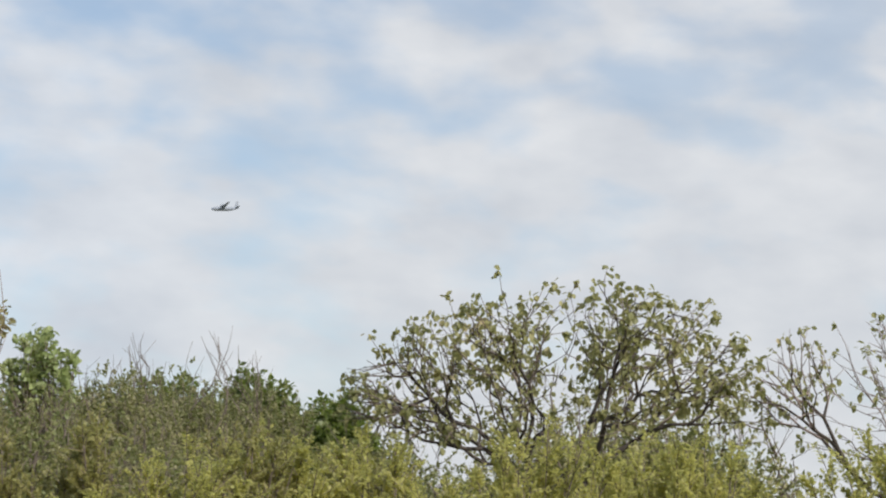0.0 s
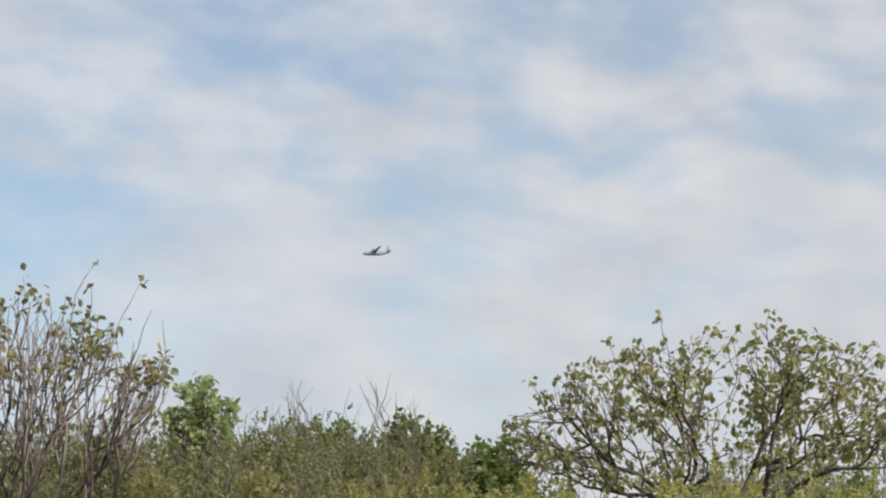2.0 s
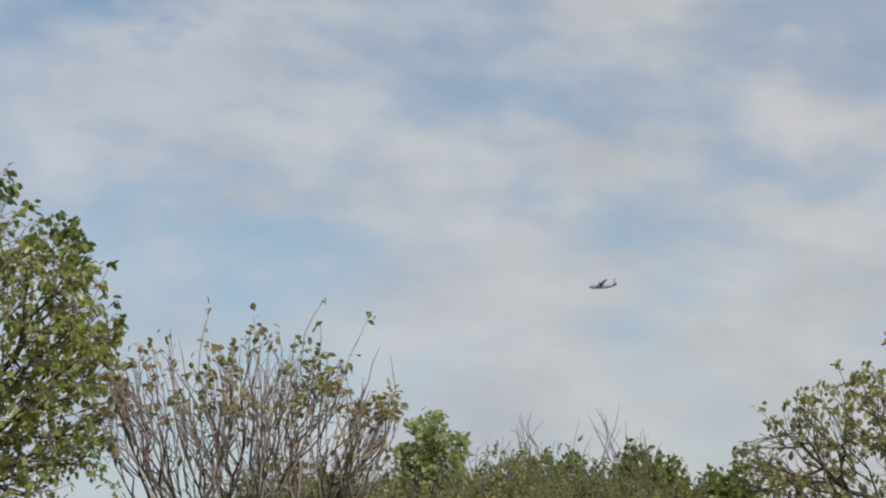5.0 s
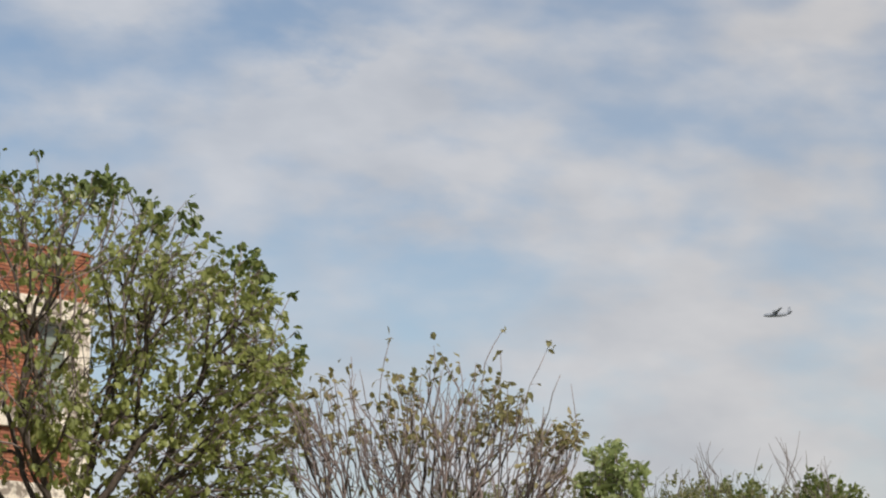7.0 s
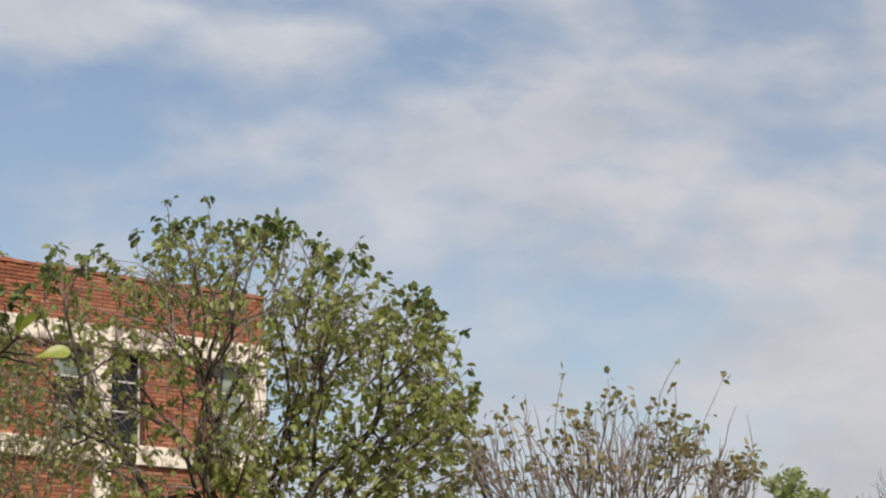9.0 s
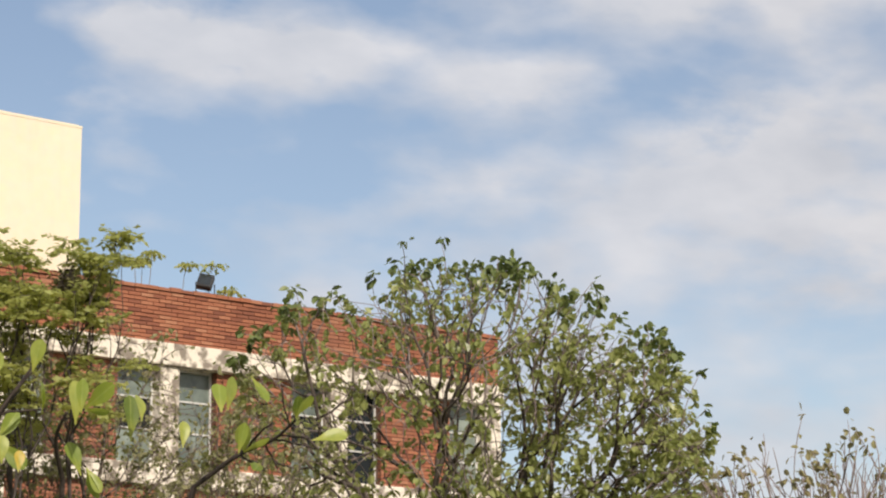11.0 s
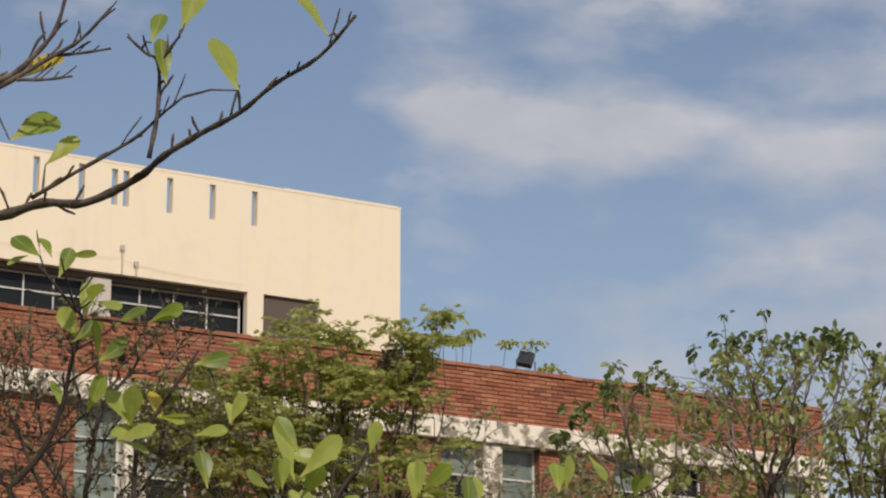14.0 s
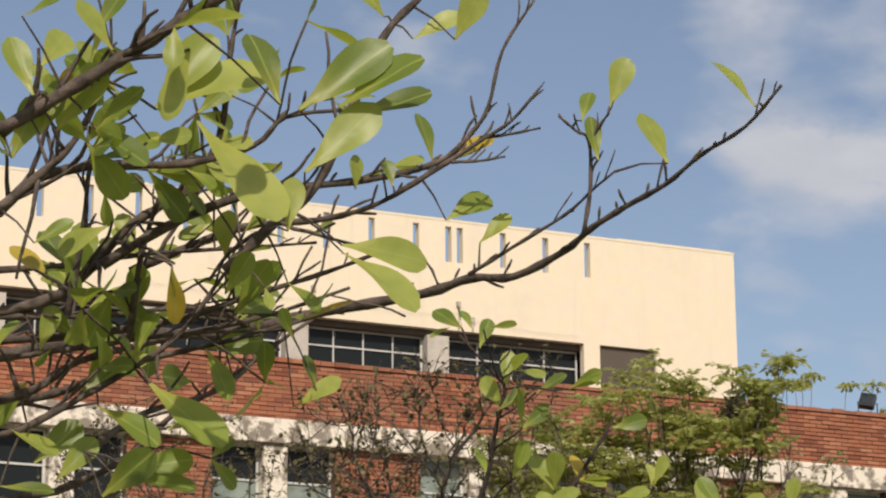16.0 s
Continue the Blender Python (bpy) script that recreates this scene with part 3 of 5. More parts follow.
def fork_tree(m, name, label, trunk, tips, seed, leaf_mat_, leaf, per_tuft, limb_bark, twig_bark, tip=0.005, power=2.2, droop=0.9, along=1.0, group="", cut=0.018, style="tuft", leafy=None, wob=0.05, mains=7, foliage="crown", category="tree", shape="blade", low=0.28, high=0.45, lift=0.1, outer=None):
    """A tree whose limbs fork up to its skyline, with hanging tufts or flat feathery rosettes of leaves at the twig ends."""
    rng = np.random.default_rng(seed)
    pos, par, ends = bundle(trunk, tips, rng, wob, mains, low, high, lift)
    thick, fine, crown = Soup(), Soup(), Soup()
    rad, way, _ = limbs(thick, pos, par, tip, power, 6, fine, cut)
    where, ways, far_where, far_ways = [], [], [], []
    for i in ends:
        if leafy and not leafy(pos[i], rng):
            continue
        w = way[i]
        if style == "rosette":
            turn = rng.uniform(0, 6.28)
            for a in turn + np.arange(per_tuft) * 6.28 / per_tuft + rng.normal(0, 0.2, per_tuft):
                d = np.array((math.cos(a), math.sin(a), rng.uniform(-0.5, 0.6)))
                d /= np.linalg.norm(d)
                ln = leaf * rng.uniform(1.8, 2.9)
                fine.tube([pos[i], pos[i] + d * ln * 0.5 + (0, 0, 0.02), pos[i] + d * ln - (0, 0, 0.03)], [0.003, 0.002, 0.001], 3)
                side = np.cross(d, (0, 0, 1.0))
                for t in np.linspace(0.2, 1, 5):
                    for sg in (-1, 1):
                        where.append(pos[i] + d * ln * t)
                        ways.append(side * sg + d * 0.5)
            continue
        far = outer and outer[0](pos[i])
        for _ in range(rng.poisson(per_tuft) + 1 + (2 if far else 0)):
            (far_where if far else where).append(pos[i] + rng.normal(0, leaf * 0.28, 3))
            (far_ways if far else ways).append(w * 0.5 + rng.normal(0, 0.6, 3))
        j = i
        for _ in range(3):
            j = par[j]
            if j < 0 or rad[j] > tip * 2.6:
                break
            for _ in range(rng.poisson(along)):
                d = w * 0.3 + rng.normal(0, 0.7, 3)
                foot = pos[j] + d * leaf * 0.7
                fine.tube([pos[j], foot], [0.003, 0.0015], 3)
                where.append(foot)
                ways.append(d)
    ob = thing(name, m, label, category, group)
    part("trunk", thick, limb_bark, ob, smooth=True)
    part("twig", fine, twig_bark, ob, smooth=True)
    if where:
        leaves(crown, where, ways, leaf, rng, 0.15 if style == "rosette" else droop, 0.2 if style == "rosette" else 0.45, "oval" if style == "rosette" else shape)
        part(foliage, crown, leaf_mat_, ob)
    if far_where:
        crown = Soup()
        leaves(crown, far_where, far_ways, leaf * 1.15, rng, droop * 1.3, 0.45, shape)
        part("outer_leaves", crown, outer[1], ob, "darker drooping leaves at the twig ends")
    return ob


def spray_shrub(name, label, seed, radius, height, mat, leaf, stems, sprays, group, lean=0.25, length=0.3):
    """A shrub of arching stems with feathery side shoots, open between them."""
    rng = np.random.default_rng(seed)
    wood, crown = Soup(), Soup()
    where, ways = [], []
    for _ in range(stems):
        a, q = rng.uniform(0, 6.28), rng.uniform() ** 0.7
        top = np.array((math.cos(a) * radius * q + lean * rng.uniform(), math.sin(a) * radius * q * 0.8, height * (1 - 0.3 * q * q) * rng.uniform(0.72, 1.0)))
        foot = np.array((top[0] * 0.15, top[1] * 0.15, 0.0))
        bend = np.array((top[0] * 0.4, top[1] * 0.4, top[2] * 0.6)) + rng.normal(0, 0.08, 3)
        line = [(1 - t) ** 2 * foot + 2 * t * (1 - t) * bend + t * t * top for t in np.linspace(0, 1, 8)]
        wood.tube(line, np.linspace(0.016, 0.004, 8), 4)
        head = (line[-1] - line[-2]) / np.linalg.norm(line[-1] - line[-2])
        for _ in range(sprays):
            t = rng.uniform(0.45, 1.0)
            p = (1 - t) ** 2 * foot + 2 * t * (1 - t) * bend + t * t * top
            w = head * 0.8 + rng.normal(0, 0.5, 3) * (1.15 - 0.5 * t)
            w /= np.linalg.norm(w)
            ln = length * rng.uniform(0.6, 1.3) * (1.35 - 0.6 * t)
            wood.tube([p, p + w * ln], [0.004, 0.0015], 3)
            side = np.cross(w, rng.normal(0, 0.5, 3) + np.array((0, 0, 1.0)))
            side /= np.linalg.norm(side) + 1e-9
            for u in np.linspace(0.15, 1, int(ln / (leaf * 0.55)) + 2):
                for sg in (-1, 1):
                    where.append(p + w * ln * u + (0, 0, -0.12 * ln * u * u))
                    ways.append(side * sg * 0.8 + w * 0.6)
    leaves(crown, where, ways, leaf, rng, 0.1, 0.2, "oval")
    ob = thing(name, Matrix.Identity(4), label, "shrub", group)
    part("stem", wood, BARK_PALE, ob)
    part("crown", crown, mat, ob)
    return ob


tr = np.random.default_rng(110)
fork_tree(bearing_at(-3.3, 28), "open_crowned_tree", "spreading olive-green tree with drooping leaves above scrub",
          [(-0.1, 0, 0), (-0.15, 0, 1.4), (-0.3, 0, 2.5), (-0.26, 0, 2.95)],
          crown_tips(tr, 600, (-2.65, -2.2, -1.85, -1.05, -0.6, 0.4, 1.2, 1.65, 1.95, 2.1), (4.35, 4.65, 5.05, 5.25, 5.35, 5.35, 5.25, 4.95, 4.75, 4.2), 1.7, 1.7, 0.36, 1.7, 1.35, 3.7, 0.1),
          11, LEAF_OLIVE, 0.088, 4.8, BARK_DARK, BARK_PALE, 0.0046, 2.3, along=1.2, mains=6, wob=0.07, lift=0.0, leafy=lambda p, r: p[0] > -1.5 or r.uniform() < 0.6)
fork_tree(bearing_at(-10.3, 28), "sparse_tree", "thin half-bare tree with scattered brownish leaves",
          [(0.1, 0, 0), (0.2, 0, 1.5), (0.5, 0, 2.5), (0.45, 0, 2.8)],
          crown_tips(tr, 430, (-1.5, -1.0, -0.3, 0.5, 1.2, 1.9, 2.3), (4.5, 5.0, 5.15, 5.1, 5.6, 5.7, 5.1), 1.3, 1.6, 0.3, 1.7, 1.1, 1.3),
          12, LEAF_OLIVE, 0.08, 1.8, BARK, BARK_GREY, 0.0042, 2.4, along=0.4, mains=6, leafy=lambda p, r: r.uniform() < 0.75)
SKY_X, SKY_Z = (-3.3, -2.6, -1.95, -1.5, -1.0, 0.1, 0.7, 1.05, 1.57, 2.2, 2.7, 2.85), (7.4, 8.1, 8.35, 8.42, 8.7, 8.6, 8.5, 8.28, 8.05, 7.7, 7.25, 6.6)
tips = crown_tips(tr, 880, SKY_X, SKY_Z, 2.2, 3.4, 0.36, 1.7, 1.8, 5.2, 0.12)
tips += crown_tips(tr, 330, (0.2, 0.9, 1.5, 2.2, 2.75, 2.95), (7.8, 7.9, 7.75, 7.4, 6.9, 5.4), 1.7, 3.0, 0.25, 1.5, 1.0, 2.2)
tips += crown_tips(tr, 90, (-2.9, -1.8, -0.6, 0.2), (6.0, 6.2, 5.9, 5.6), 1.4, 1.3, 0.35, 1.5, 1.0, 9.1)
tips += crown_tips(tr, 300, (-0.6, 0.4, 1.4, 2.3, 2.75), (5.9, 6.1, 6.0, 5.7, 5.2), 1.6, 1.9, 0.25, 1.5, 1.0, 4.1, 0.0)
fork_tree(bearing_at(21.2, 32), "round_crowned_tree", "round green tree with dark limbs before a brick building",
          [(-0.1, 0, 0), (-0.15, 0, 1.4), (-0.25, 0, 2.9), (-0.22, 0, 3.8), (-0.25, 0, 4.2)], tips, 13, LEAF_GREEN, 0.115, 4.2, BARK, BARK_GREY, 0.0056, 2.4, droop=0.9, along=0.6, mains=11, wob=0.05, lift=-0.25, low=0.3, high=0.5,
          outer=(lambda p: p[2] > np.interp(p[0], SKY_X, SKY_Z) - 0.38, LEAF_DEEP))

vase_x, vase_z = (-1.75, -1.2, -0.5, 0.35, 0.65, 1.3, 1.85), (5.55, 5.8, 5.85, 6.0, 5.9, 5.55, 5.2)
tips = crown_tips(tr, 560, vase_x, vase_z, 0.9, 1.7, 0.12, 1.6, 1.4, 4.4)
# long whips that rise out of the crown
tips += [np.array(p) for p in ((1.48, 0, 6.1), (0.94, 0.1, 6.33), (-0.42, 0, 6.22), (0.9, -0.1, 6.02), (1.83, 0.1, 5.23), (1.75, 0, 5.65), (1.62, -0.1, 5.75), (-0.9, 0.1, 6.0), (0.1, 0, 6.12))]
fork_tree(bearing_at(13.2, 30), "half_bare_tree", "half-bare tree of many upright grey rods with tan leaves",
          [(0.05, 0, 0), (0.03, 0, 0.7), (0.0, 0, 1.6), (0.0, 0, 2.1)], tips, 21, LEAF_TAN, 0.105, 3.0, BARK, BARK_GREY, 0.0056, 2.5, droop=0.7, along=0.5, cut=0.02, wob=0.06, mains=9, lift=-0.1, low=0.22, high=0.38,
          leafy=lambda p, r: p[2] > 6.0 or p[2] > 4.9 and noise.noise(Vector(p) * 1.7) > -0.04)


def shrub(name, label, seed, radii, height, mat, leaf, lumps, shoots, twigs=10, shape="slim", group="", bark=BARK_PALE, shoot_len=0.4, per=9, rise=0.05, inner=0.45, even=0.92):
    """A dense shrub: stems, dead twigs, and leafy shoots that grow out of the lumps of its crown."""
    rng = np.random.default_rng(seed)
    wood, crown = Soup(), Soup()
    where, ways = [], []
    heads = []
    for i in range(lumps):
        a = rng.uniform(0, 2 * np.pi)
        q = rng.uniform() ** 0.6
        top = height * (1 - 0.22 * q * q) * rng.uniform(even, 1.0)
        size = radii * rng.uniform(0.28, 0.48)
        heads.append((np.array((math.cos(a) * radii * q * 0.8, math.sin(a) * radii * q * 0.65, top - size * 0.8)), size))
    for c, size in heads:
        low = np.array((c[0] * 0.2, c[1] * 0.2, 0))
        mid = (c + low) / 2 + rng.normal(0, 0.12, 3)
        wood.tube([low, mid, c], [0.05, 0.035, 0.012], 5)
        for _ in range(shoots // lumps):
            d = rng.normal(0, 1, 3)
            d[2] = d[2] * 0.8 + 0.25
            d /= np.linalg.norm(d)
            depth = rng.uniform() ** 1.5 * 1.6
            p = c + d * size * (inner + (1 - inner) * rng.uniform())
            p[2] -= depth * size
            if p[2] < 0.2:
                continue
            w = d * 0.7 + rng.normal(0, 0.35, 3) + np.array((0, 0, rise))
            w /= np.linalg.norm(w)
            ln = shoot_len * rng.uniform(0.5, 1.3)
            if rng.uniform() < 0.25:
                wood.tube([p - w * ln * 0.4, p + w * ln], [0.007, 0.003], 4)
            for t in np.linspace(0, 1, per):
                where.append(p + w * ln * t)
                ways.append(w * 0.4 + rng.normal(0, 0.8, 3))
        for _ in range(twigs // lumps + 1):
            p = c + np.clip(rng.normal(0, size * 0.45, 3), -0.55 * size, 0.55 * size)
            q = p + np.array((rng.normal(0, 0.2), rng.normal(0, 0.2), size * 0.6 + rng.uniform(-0.1, 0.25)))
            wood.tube([p, (p + q) / 2 + rng.normal(0, 0.06, 3), q], [0.011, 0.008, 0.003], 4)
            for _ in range(3):
                r = p + (q - p) * rng.uniform(0.35, 0.9)
                wood.tube([r, r + rng.normal(0, 0.14, 3) + (0, 0, 0.2)], [0.005, 0.002], 4)
    leaves(crown, where, ways, leaf, rng, 0.1, 0.3, shape)
    ob = thing(name, Matrix.Identity(4), label, "shrub", group)
    part("stem", wood, bark, ob)
    part("crown", crown, mat, ob)
    return ob


def scatter(ob, places):
    """The first place takes the shrub itself, the others copies. Each: bearing, distance, turn and, if need be, size."""
    for i, (az, dist, turn, *size) in enumerate(places):
        m = bearing_at(az, dist) @ pose(0, 0, 0, 0, 0, turn) @ Matrix.Scale(size[0] if size else 1.0, 4)
        if i == 0:
            ob.matrix_world = m
        else:
            copy_thing(ob, m)


scatter(shrub("hill_tree", "olive and brown scrub tree on the far slope", 31, 3.0, 7.2, LEAF_SCRUB, 0.075, 42, 4200, 6, "oval", group="far scrub", shoot_len=0.2, per=18, inner=0.7, even=0.93),
        [(6.6, 54, 0, 0.98), (5.0, 53, 80, 0.95), (9.4, 52, 150, 0.96), (12.4, 54, 100)])
scatter(shrub("hill_tree", "dull brownish scrub tree with dead twigs", 32, 2.4, 6.6, LEAF_BROWN, 0.07, 36, 3600, 50, "oval", group="far scrub", shoot_len=0.2, per=18, inner=0.7, even=0.92),
        [(7.6, 48, 10, 0.96), (5.4, 50, 120, 0.98), (11.0, 50, 200), (3.9, 52, 60, 0.99)])
scatter(shrub("dark_bush", "dark green dense bushy tree on the slope", 33, 1.3, 6.25, LEAF_DARK, 0.15, 13, 1700, 2, "oval", group="far scrub", shoot_len=0.2, inner=0.65, even=0.82),
        [(2.0, 50, 0, 0.97), (3.6, 54, 70, 1.1), (2.85, 54, 200, 1.04), (4.5, 57, 160, 1.19), (6.7, 57, 240, 1.15), (5.7, 58, 30, 1.17)])
scatter(shrub("low_scrub", "low brownish scrub behind the spreading tree", 39, 2.2, 4.9, LEAF_BROWN, 0.09, 22, 1500, 30, "oval", group="far scrub", shoot_len=0.2, per=12, inner=0.7),
        [(-0.6, 54, 0), (-3.4, 55, 80, 1.12), (-5.8, 54, 150, 1.1)])
for az, dist, tall, wide, k in ((5.2, 49, 7.25, 0.55, 16), (6.7, 49, 7.2, 0.45, 14), (7.1, 50, 7.1, 0.3, 9), (4.3, 50, 7.0, 0.4, 9)):
    fork_tree(bearing_at(az, dist), "dead_sapling", "leafless grey dead sapling rising above the scrub", [(0, 0, 0), (0.05, 0, 2.5), (0.0, 0, 4.6)],
              [(wide * x, 0.3 * y, tall - 0.9 * abs(z)) for x, y, z in tr.uniform(-1, 1, (k, 3))], 50 + k, None, 0.1, 0, BARK_PALE, BARK_PALE, 0.0055, 2.4, leafy=lambda p, r: False, group="dead saplings", mains=2, wob=0.08)
fork_tree(bearing_at(8.9, 42), "bright_bush", "fresh light green leafy tree above the scrub", [(0, 0, 0), (0.05, 0, 2.0), (0.0, 0, 4.4)],
          crown_tips(tr, 130, (-0.6, -0.4, -0.1, 0.15, 0.42, 0.52), (5.7, 6.1, 6.3, 6.15, 6.1, 5.8), 0.5, 0.9, 0.3, 2.2, 1.1, 0.4, 0.2), 34, LEAF_BRIGHT, 0.14, 4.0, BARK, BARK_PALE, 0.005, 2.3, droop=0.3, along=1.0)
scatter(shrub("thicket", "olive brown thicket of twigs and small leaves", 35, 2.1, 4.25, LEAF_SCRUB, 0.062, 28, 2900, 40, "oval", group="middle thicket", shoot_len=0.25, per=18, even=0.85),
        [(9.6, 34, 0), (6.6, 35, 90), (3.6, 34, 200), (0.6, 36, 300), (12.6, 35, 30), (16, 36, 60), (19.5, 37, 100), (8.6, 33, 250, 1.08), (10.8, 31, 170)])
scatter(shrub("thicket", "brown dry thicket of twigs and small leaves", 38, 1.9, 3.75, LEAF_BROWN, 0.06, 24, 2800, 70, "oval", group="middle thicket", shoot_len=0.25, per=18, even=0.85),
        [(8.2, 31, 0), (5.0, 32, 90), (-2.6, 33, 250, 1.2), (-5.2, 33, 140, 1.22)])
scatter(spray_shrub("yellow_shrub", "yellow-green shrub with feathery shoots", 36, 1.5, 3.2, LEAF_YELLOW, 0.05, 85, 30, "yellow shrubs"),
        [(-2.0, 22, 0), (-6.0, 22.5, 80), (0.8, 23, 150), (-10.8, 20, 210, 0.92), (-4.2, 23.5, 30), (3.4, 23, 260), (5.9, 20.5, 330, 0.9)])
scatter(spray_shrub("yellow_shrub", "taller yellow-green shrub with feathery shoots", 37, 1.0, 3.2, LEAF_YOLIVE, 0.05, 55, 28, "yellow shrubs", 0.4),
        [(4.6, 22, 0), (7.6, 21, 80), (2.2, 24, 30), (9.6, 22, 120)])
feather_x, feather_z = (-2.2, -1.36, -0.62, -0.14, 0.3, 0.5, 0.66, 0.75), (6.8, 7.2, 7.5, 7.35, 7.45, 7.6, 7.5, 7.0)
tips = crown_tips(tr, 230, feather_x, feather_z, 1.1, 1.5, 0.42, 2.3, 1.0, 6.1, 0.1) + crown_tips(tr, 45, (-2.0, -0.8, 0.4, 1.2), (6.3, 6.5, 6.4, 6.2), 1.0, 1.2, 0.3, 1.0, 1.0)
tips += [np.array((x, y, z)) for x, y, z in tr.uniform((0.72, -0.3, 7.1), (0.9, 0.3, 7.6), (5, 3))]
fork_tree(bearing_at(31.6, 26), "feathery_tree", "feathery light green tree before the brick wall",
          [(0, 0, 0), (0.05, 0, 1.8), (0.0, 0, 3.6)], tips, 41, LEAF_FEATHER, 0.092, 6, BARK_DARK, BARK_DARK, 0.0045, 2.3, style="rosette", mains=7)
broad_tree(bearing_at(37.6, 24), "twiggy_shrub", "almost bare twiggy tree with a few dry leaves",
           [(0, 0, 0), (0.05, 0, 1.8), (0.0, 0, 3.0)],
           [(520, (-0.1, 0, 5.8), (1.8, 1.1, 1.45)), (80, (0.65, 0, 7.15), (0.5, 0.4, 0.6))], 42, LEAF_DRY, 0.065, 2.8, BARK_DARK, 0.0058, 0.14, 0.2, bare=0.35, per_spray=2, clump=0.3)

bare = broad_tree(bearing_at(30.6, 28), "bare_thicket", "brown leafless thicket before the brick wall",
           [(0, 0, 0), (0.05, 0, 1.2), (0.0, 0, 2.4)],
           [(1700, (0.0, 0, 5.2), (2.0, 1.0, 1.8))], 43, LEAF_BROWN, 0.07, 2.0, BARK_PALE, 0.0046, 0.15, 0.2, bare=0.1, per_spray=3, clump=0.25)
for az, dist, low, turn in ((27.4, 29, -0.5, 130), (33.4, 28.5, -0.3, 200)):
    copy_thing(bare, bearing_at(az, dist) @ pose(0, 0, low, 0, 0, turn))
broad_tree(bearing_at(41.6, 26), "green_bushy_tree", "small fresh green bushy tree before the windows",
           [(0, 0, 0), (0.05, 0, 1.5), (0.0, 0, 3.2)],
           [(500, (0.0, 0, 5.3), (0.8, 0.8, 0.85))], 44, LEAF_GREEN, 0.07, 3.4, BARK_DARK, 0.004, 0.13, 0.1, "slim", spray=0.25, per_spray=6, feather=True, clump=0.3, flat=0.5)
broad_tree(bearing_at(44.0, 25), "twiggy_tree", "dark twiggy tree with small dry leaves by the wall",
           [(0, 0, 0), (0.05, 0, 1.8), (0.0, 0, 3.0)],
           [(480, (0, 0, 5.7), (1.5, 1.1, 1.3))], 45, LEAF_DRY, 0.055, 2.2, BARK_DARK, 0.005, 0.15, 0.2, bare=0.2, per_spray=2, clump=0.3)

# white-roofed shed behind the trees
shed = thing("white_shed", bearing_at(16.6, 45), "small shed with a white sloping metal roof behind trees", "shed")
s = Soup()
s.box(-2.4, 1.6, -0.9, 2.0, 0, 3.6, 0.02)
part("wall", s, CREAM, shed)
s = Soup()
s.add([(-2.6, -1.1, 3.7), (1.0, -1.1, 5.1), (1.9, -1.1, 4.6), (-2.6, 2.2, 3.7), (1.0, 2.2, 5.1), (1.9, 2.2, 4.6), (-2.6, -1.1, 3.5), (1.9, -1.1, 3.5), (-2.6, 2.2, 3.5), (1.9, 2.2, 3.5)],
      [(0, 3, 4, 1), (1, 4, 5, 2), (0, 1, 2, 7, 6), (3, 8, 9, 5, 4), (0, 6, 8, 3), (2, 5, 9, 7), (6, 7, 9, 8)])
part("roof", s, WHITE_METAL, shed, "white painted metal roof")

# clump of dead leaves and twigs caught in the feathery tree
clump = thing("dead_leaf_clump", bearing_at(30.9, 25.6, 6.92), "dark clump of dead leaves and twigs caught in branches", "nest")
nr = np.random.default_rng(91)
tw, dl = Soup(), Soup()
for _ in range(70):
    c = nr.normal(0, 0.045, 3)
    d = nr.normal(0, 0.07, 3)
    tw.tube([c - d, c + nr.normal(0, 0.01, 3), c + d], [0.004, 0.004, 0.003], 4)
wh = nr.normal(0, 0.06, (160, 3))
leaves(dl, wh, nr.normal(0, 1, (160, 3)), 0.07, nr, 0.3, 0.6, "oval")
part("twig", tw, BARK, clump)
part("foliage", dl, LEAF_DEAD, clump, "dark brown dead leaves")

# ---- brick building ----
BX, BY, BHEAD = -19.49, 37.2, 28.4
B_FRAME = Matrix.Translation((BX, BY, 0)) @ Matrix.Rotation(radians(90 - BHEAD), 4, "Z")
building = thing("brick_building", B_FRAME, "red brick building with peeling white bands and cream penthouse", "building")
LEFT, RIGHT, DEEP = -24.0, 6.45, 12.0
CAP, BAND_T, BAND_B, SILL_T, SILL_B = 10.2, 9.24, 8.86, 7.2, 6.85
STOREY = 3.35
PILASTERS = (-20.4, -17.15, -13.95, -10.68, -7.32, -4.05, -0.8, 2.72, 6.25)


def box_part(name, spans, mat, parent, label="", ch=0.0):
    s = Soup()
    for q in spans:
        s.box(*q, ch)
    return part(name, s, mat, parent, label)


body = box_part("wall", [(LEFT, RIGHT - 0.01, 0.3, DEEP, 0, BAND_T)], BRICK, building, "red brick wall behind the front")
parapet = box_part("parapet", [(LEFT, RIGHT - 0.012, 0.018, 0.24, BAND_T, CAP - 0.07)], MORTAR, building, "red brick parapet with a coping")
box_part("parapet_return", [(RIGHT - 0.24, RIGHT - 0.012, 0.25, DEEP, BAND_T, CAP - 0.07)], BRICK, building)
rng = random.Random(5)
x = LEFT
while x < RIGHT:
    w = 0.23 + rng.uniform(-0.01, 0.01)
    box_part("coping_brick", [(x, min(x + w - 0.008, RIGHT + 0.03), -0.035 + rng.uniform(-0.012, 0.008), 0.27, CAP - 0.066, CAP + rng.uniform(-0.014, 0.008))], BRICK, parapet)
    x += w
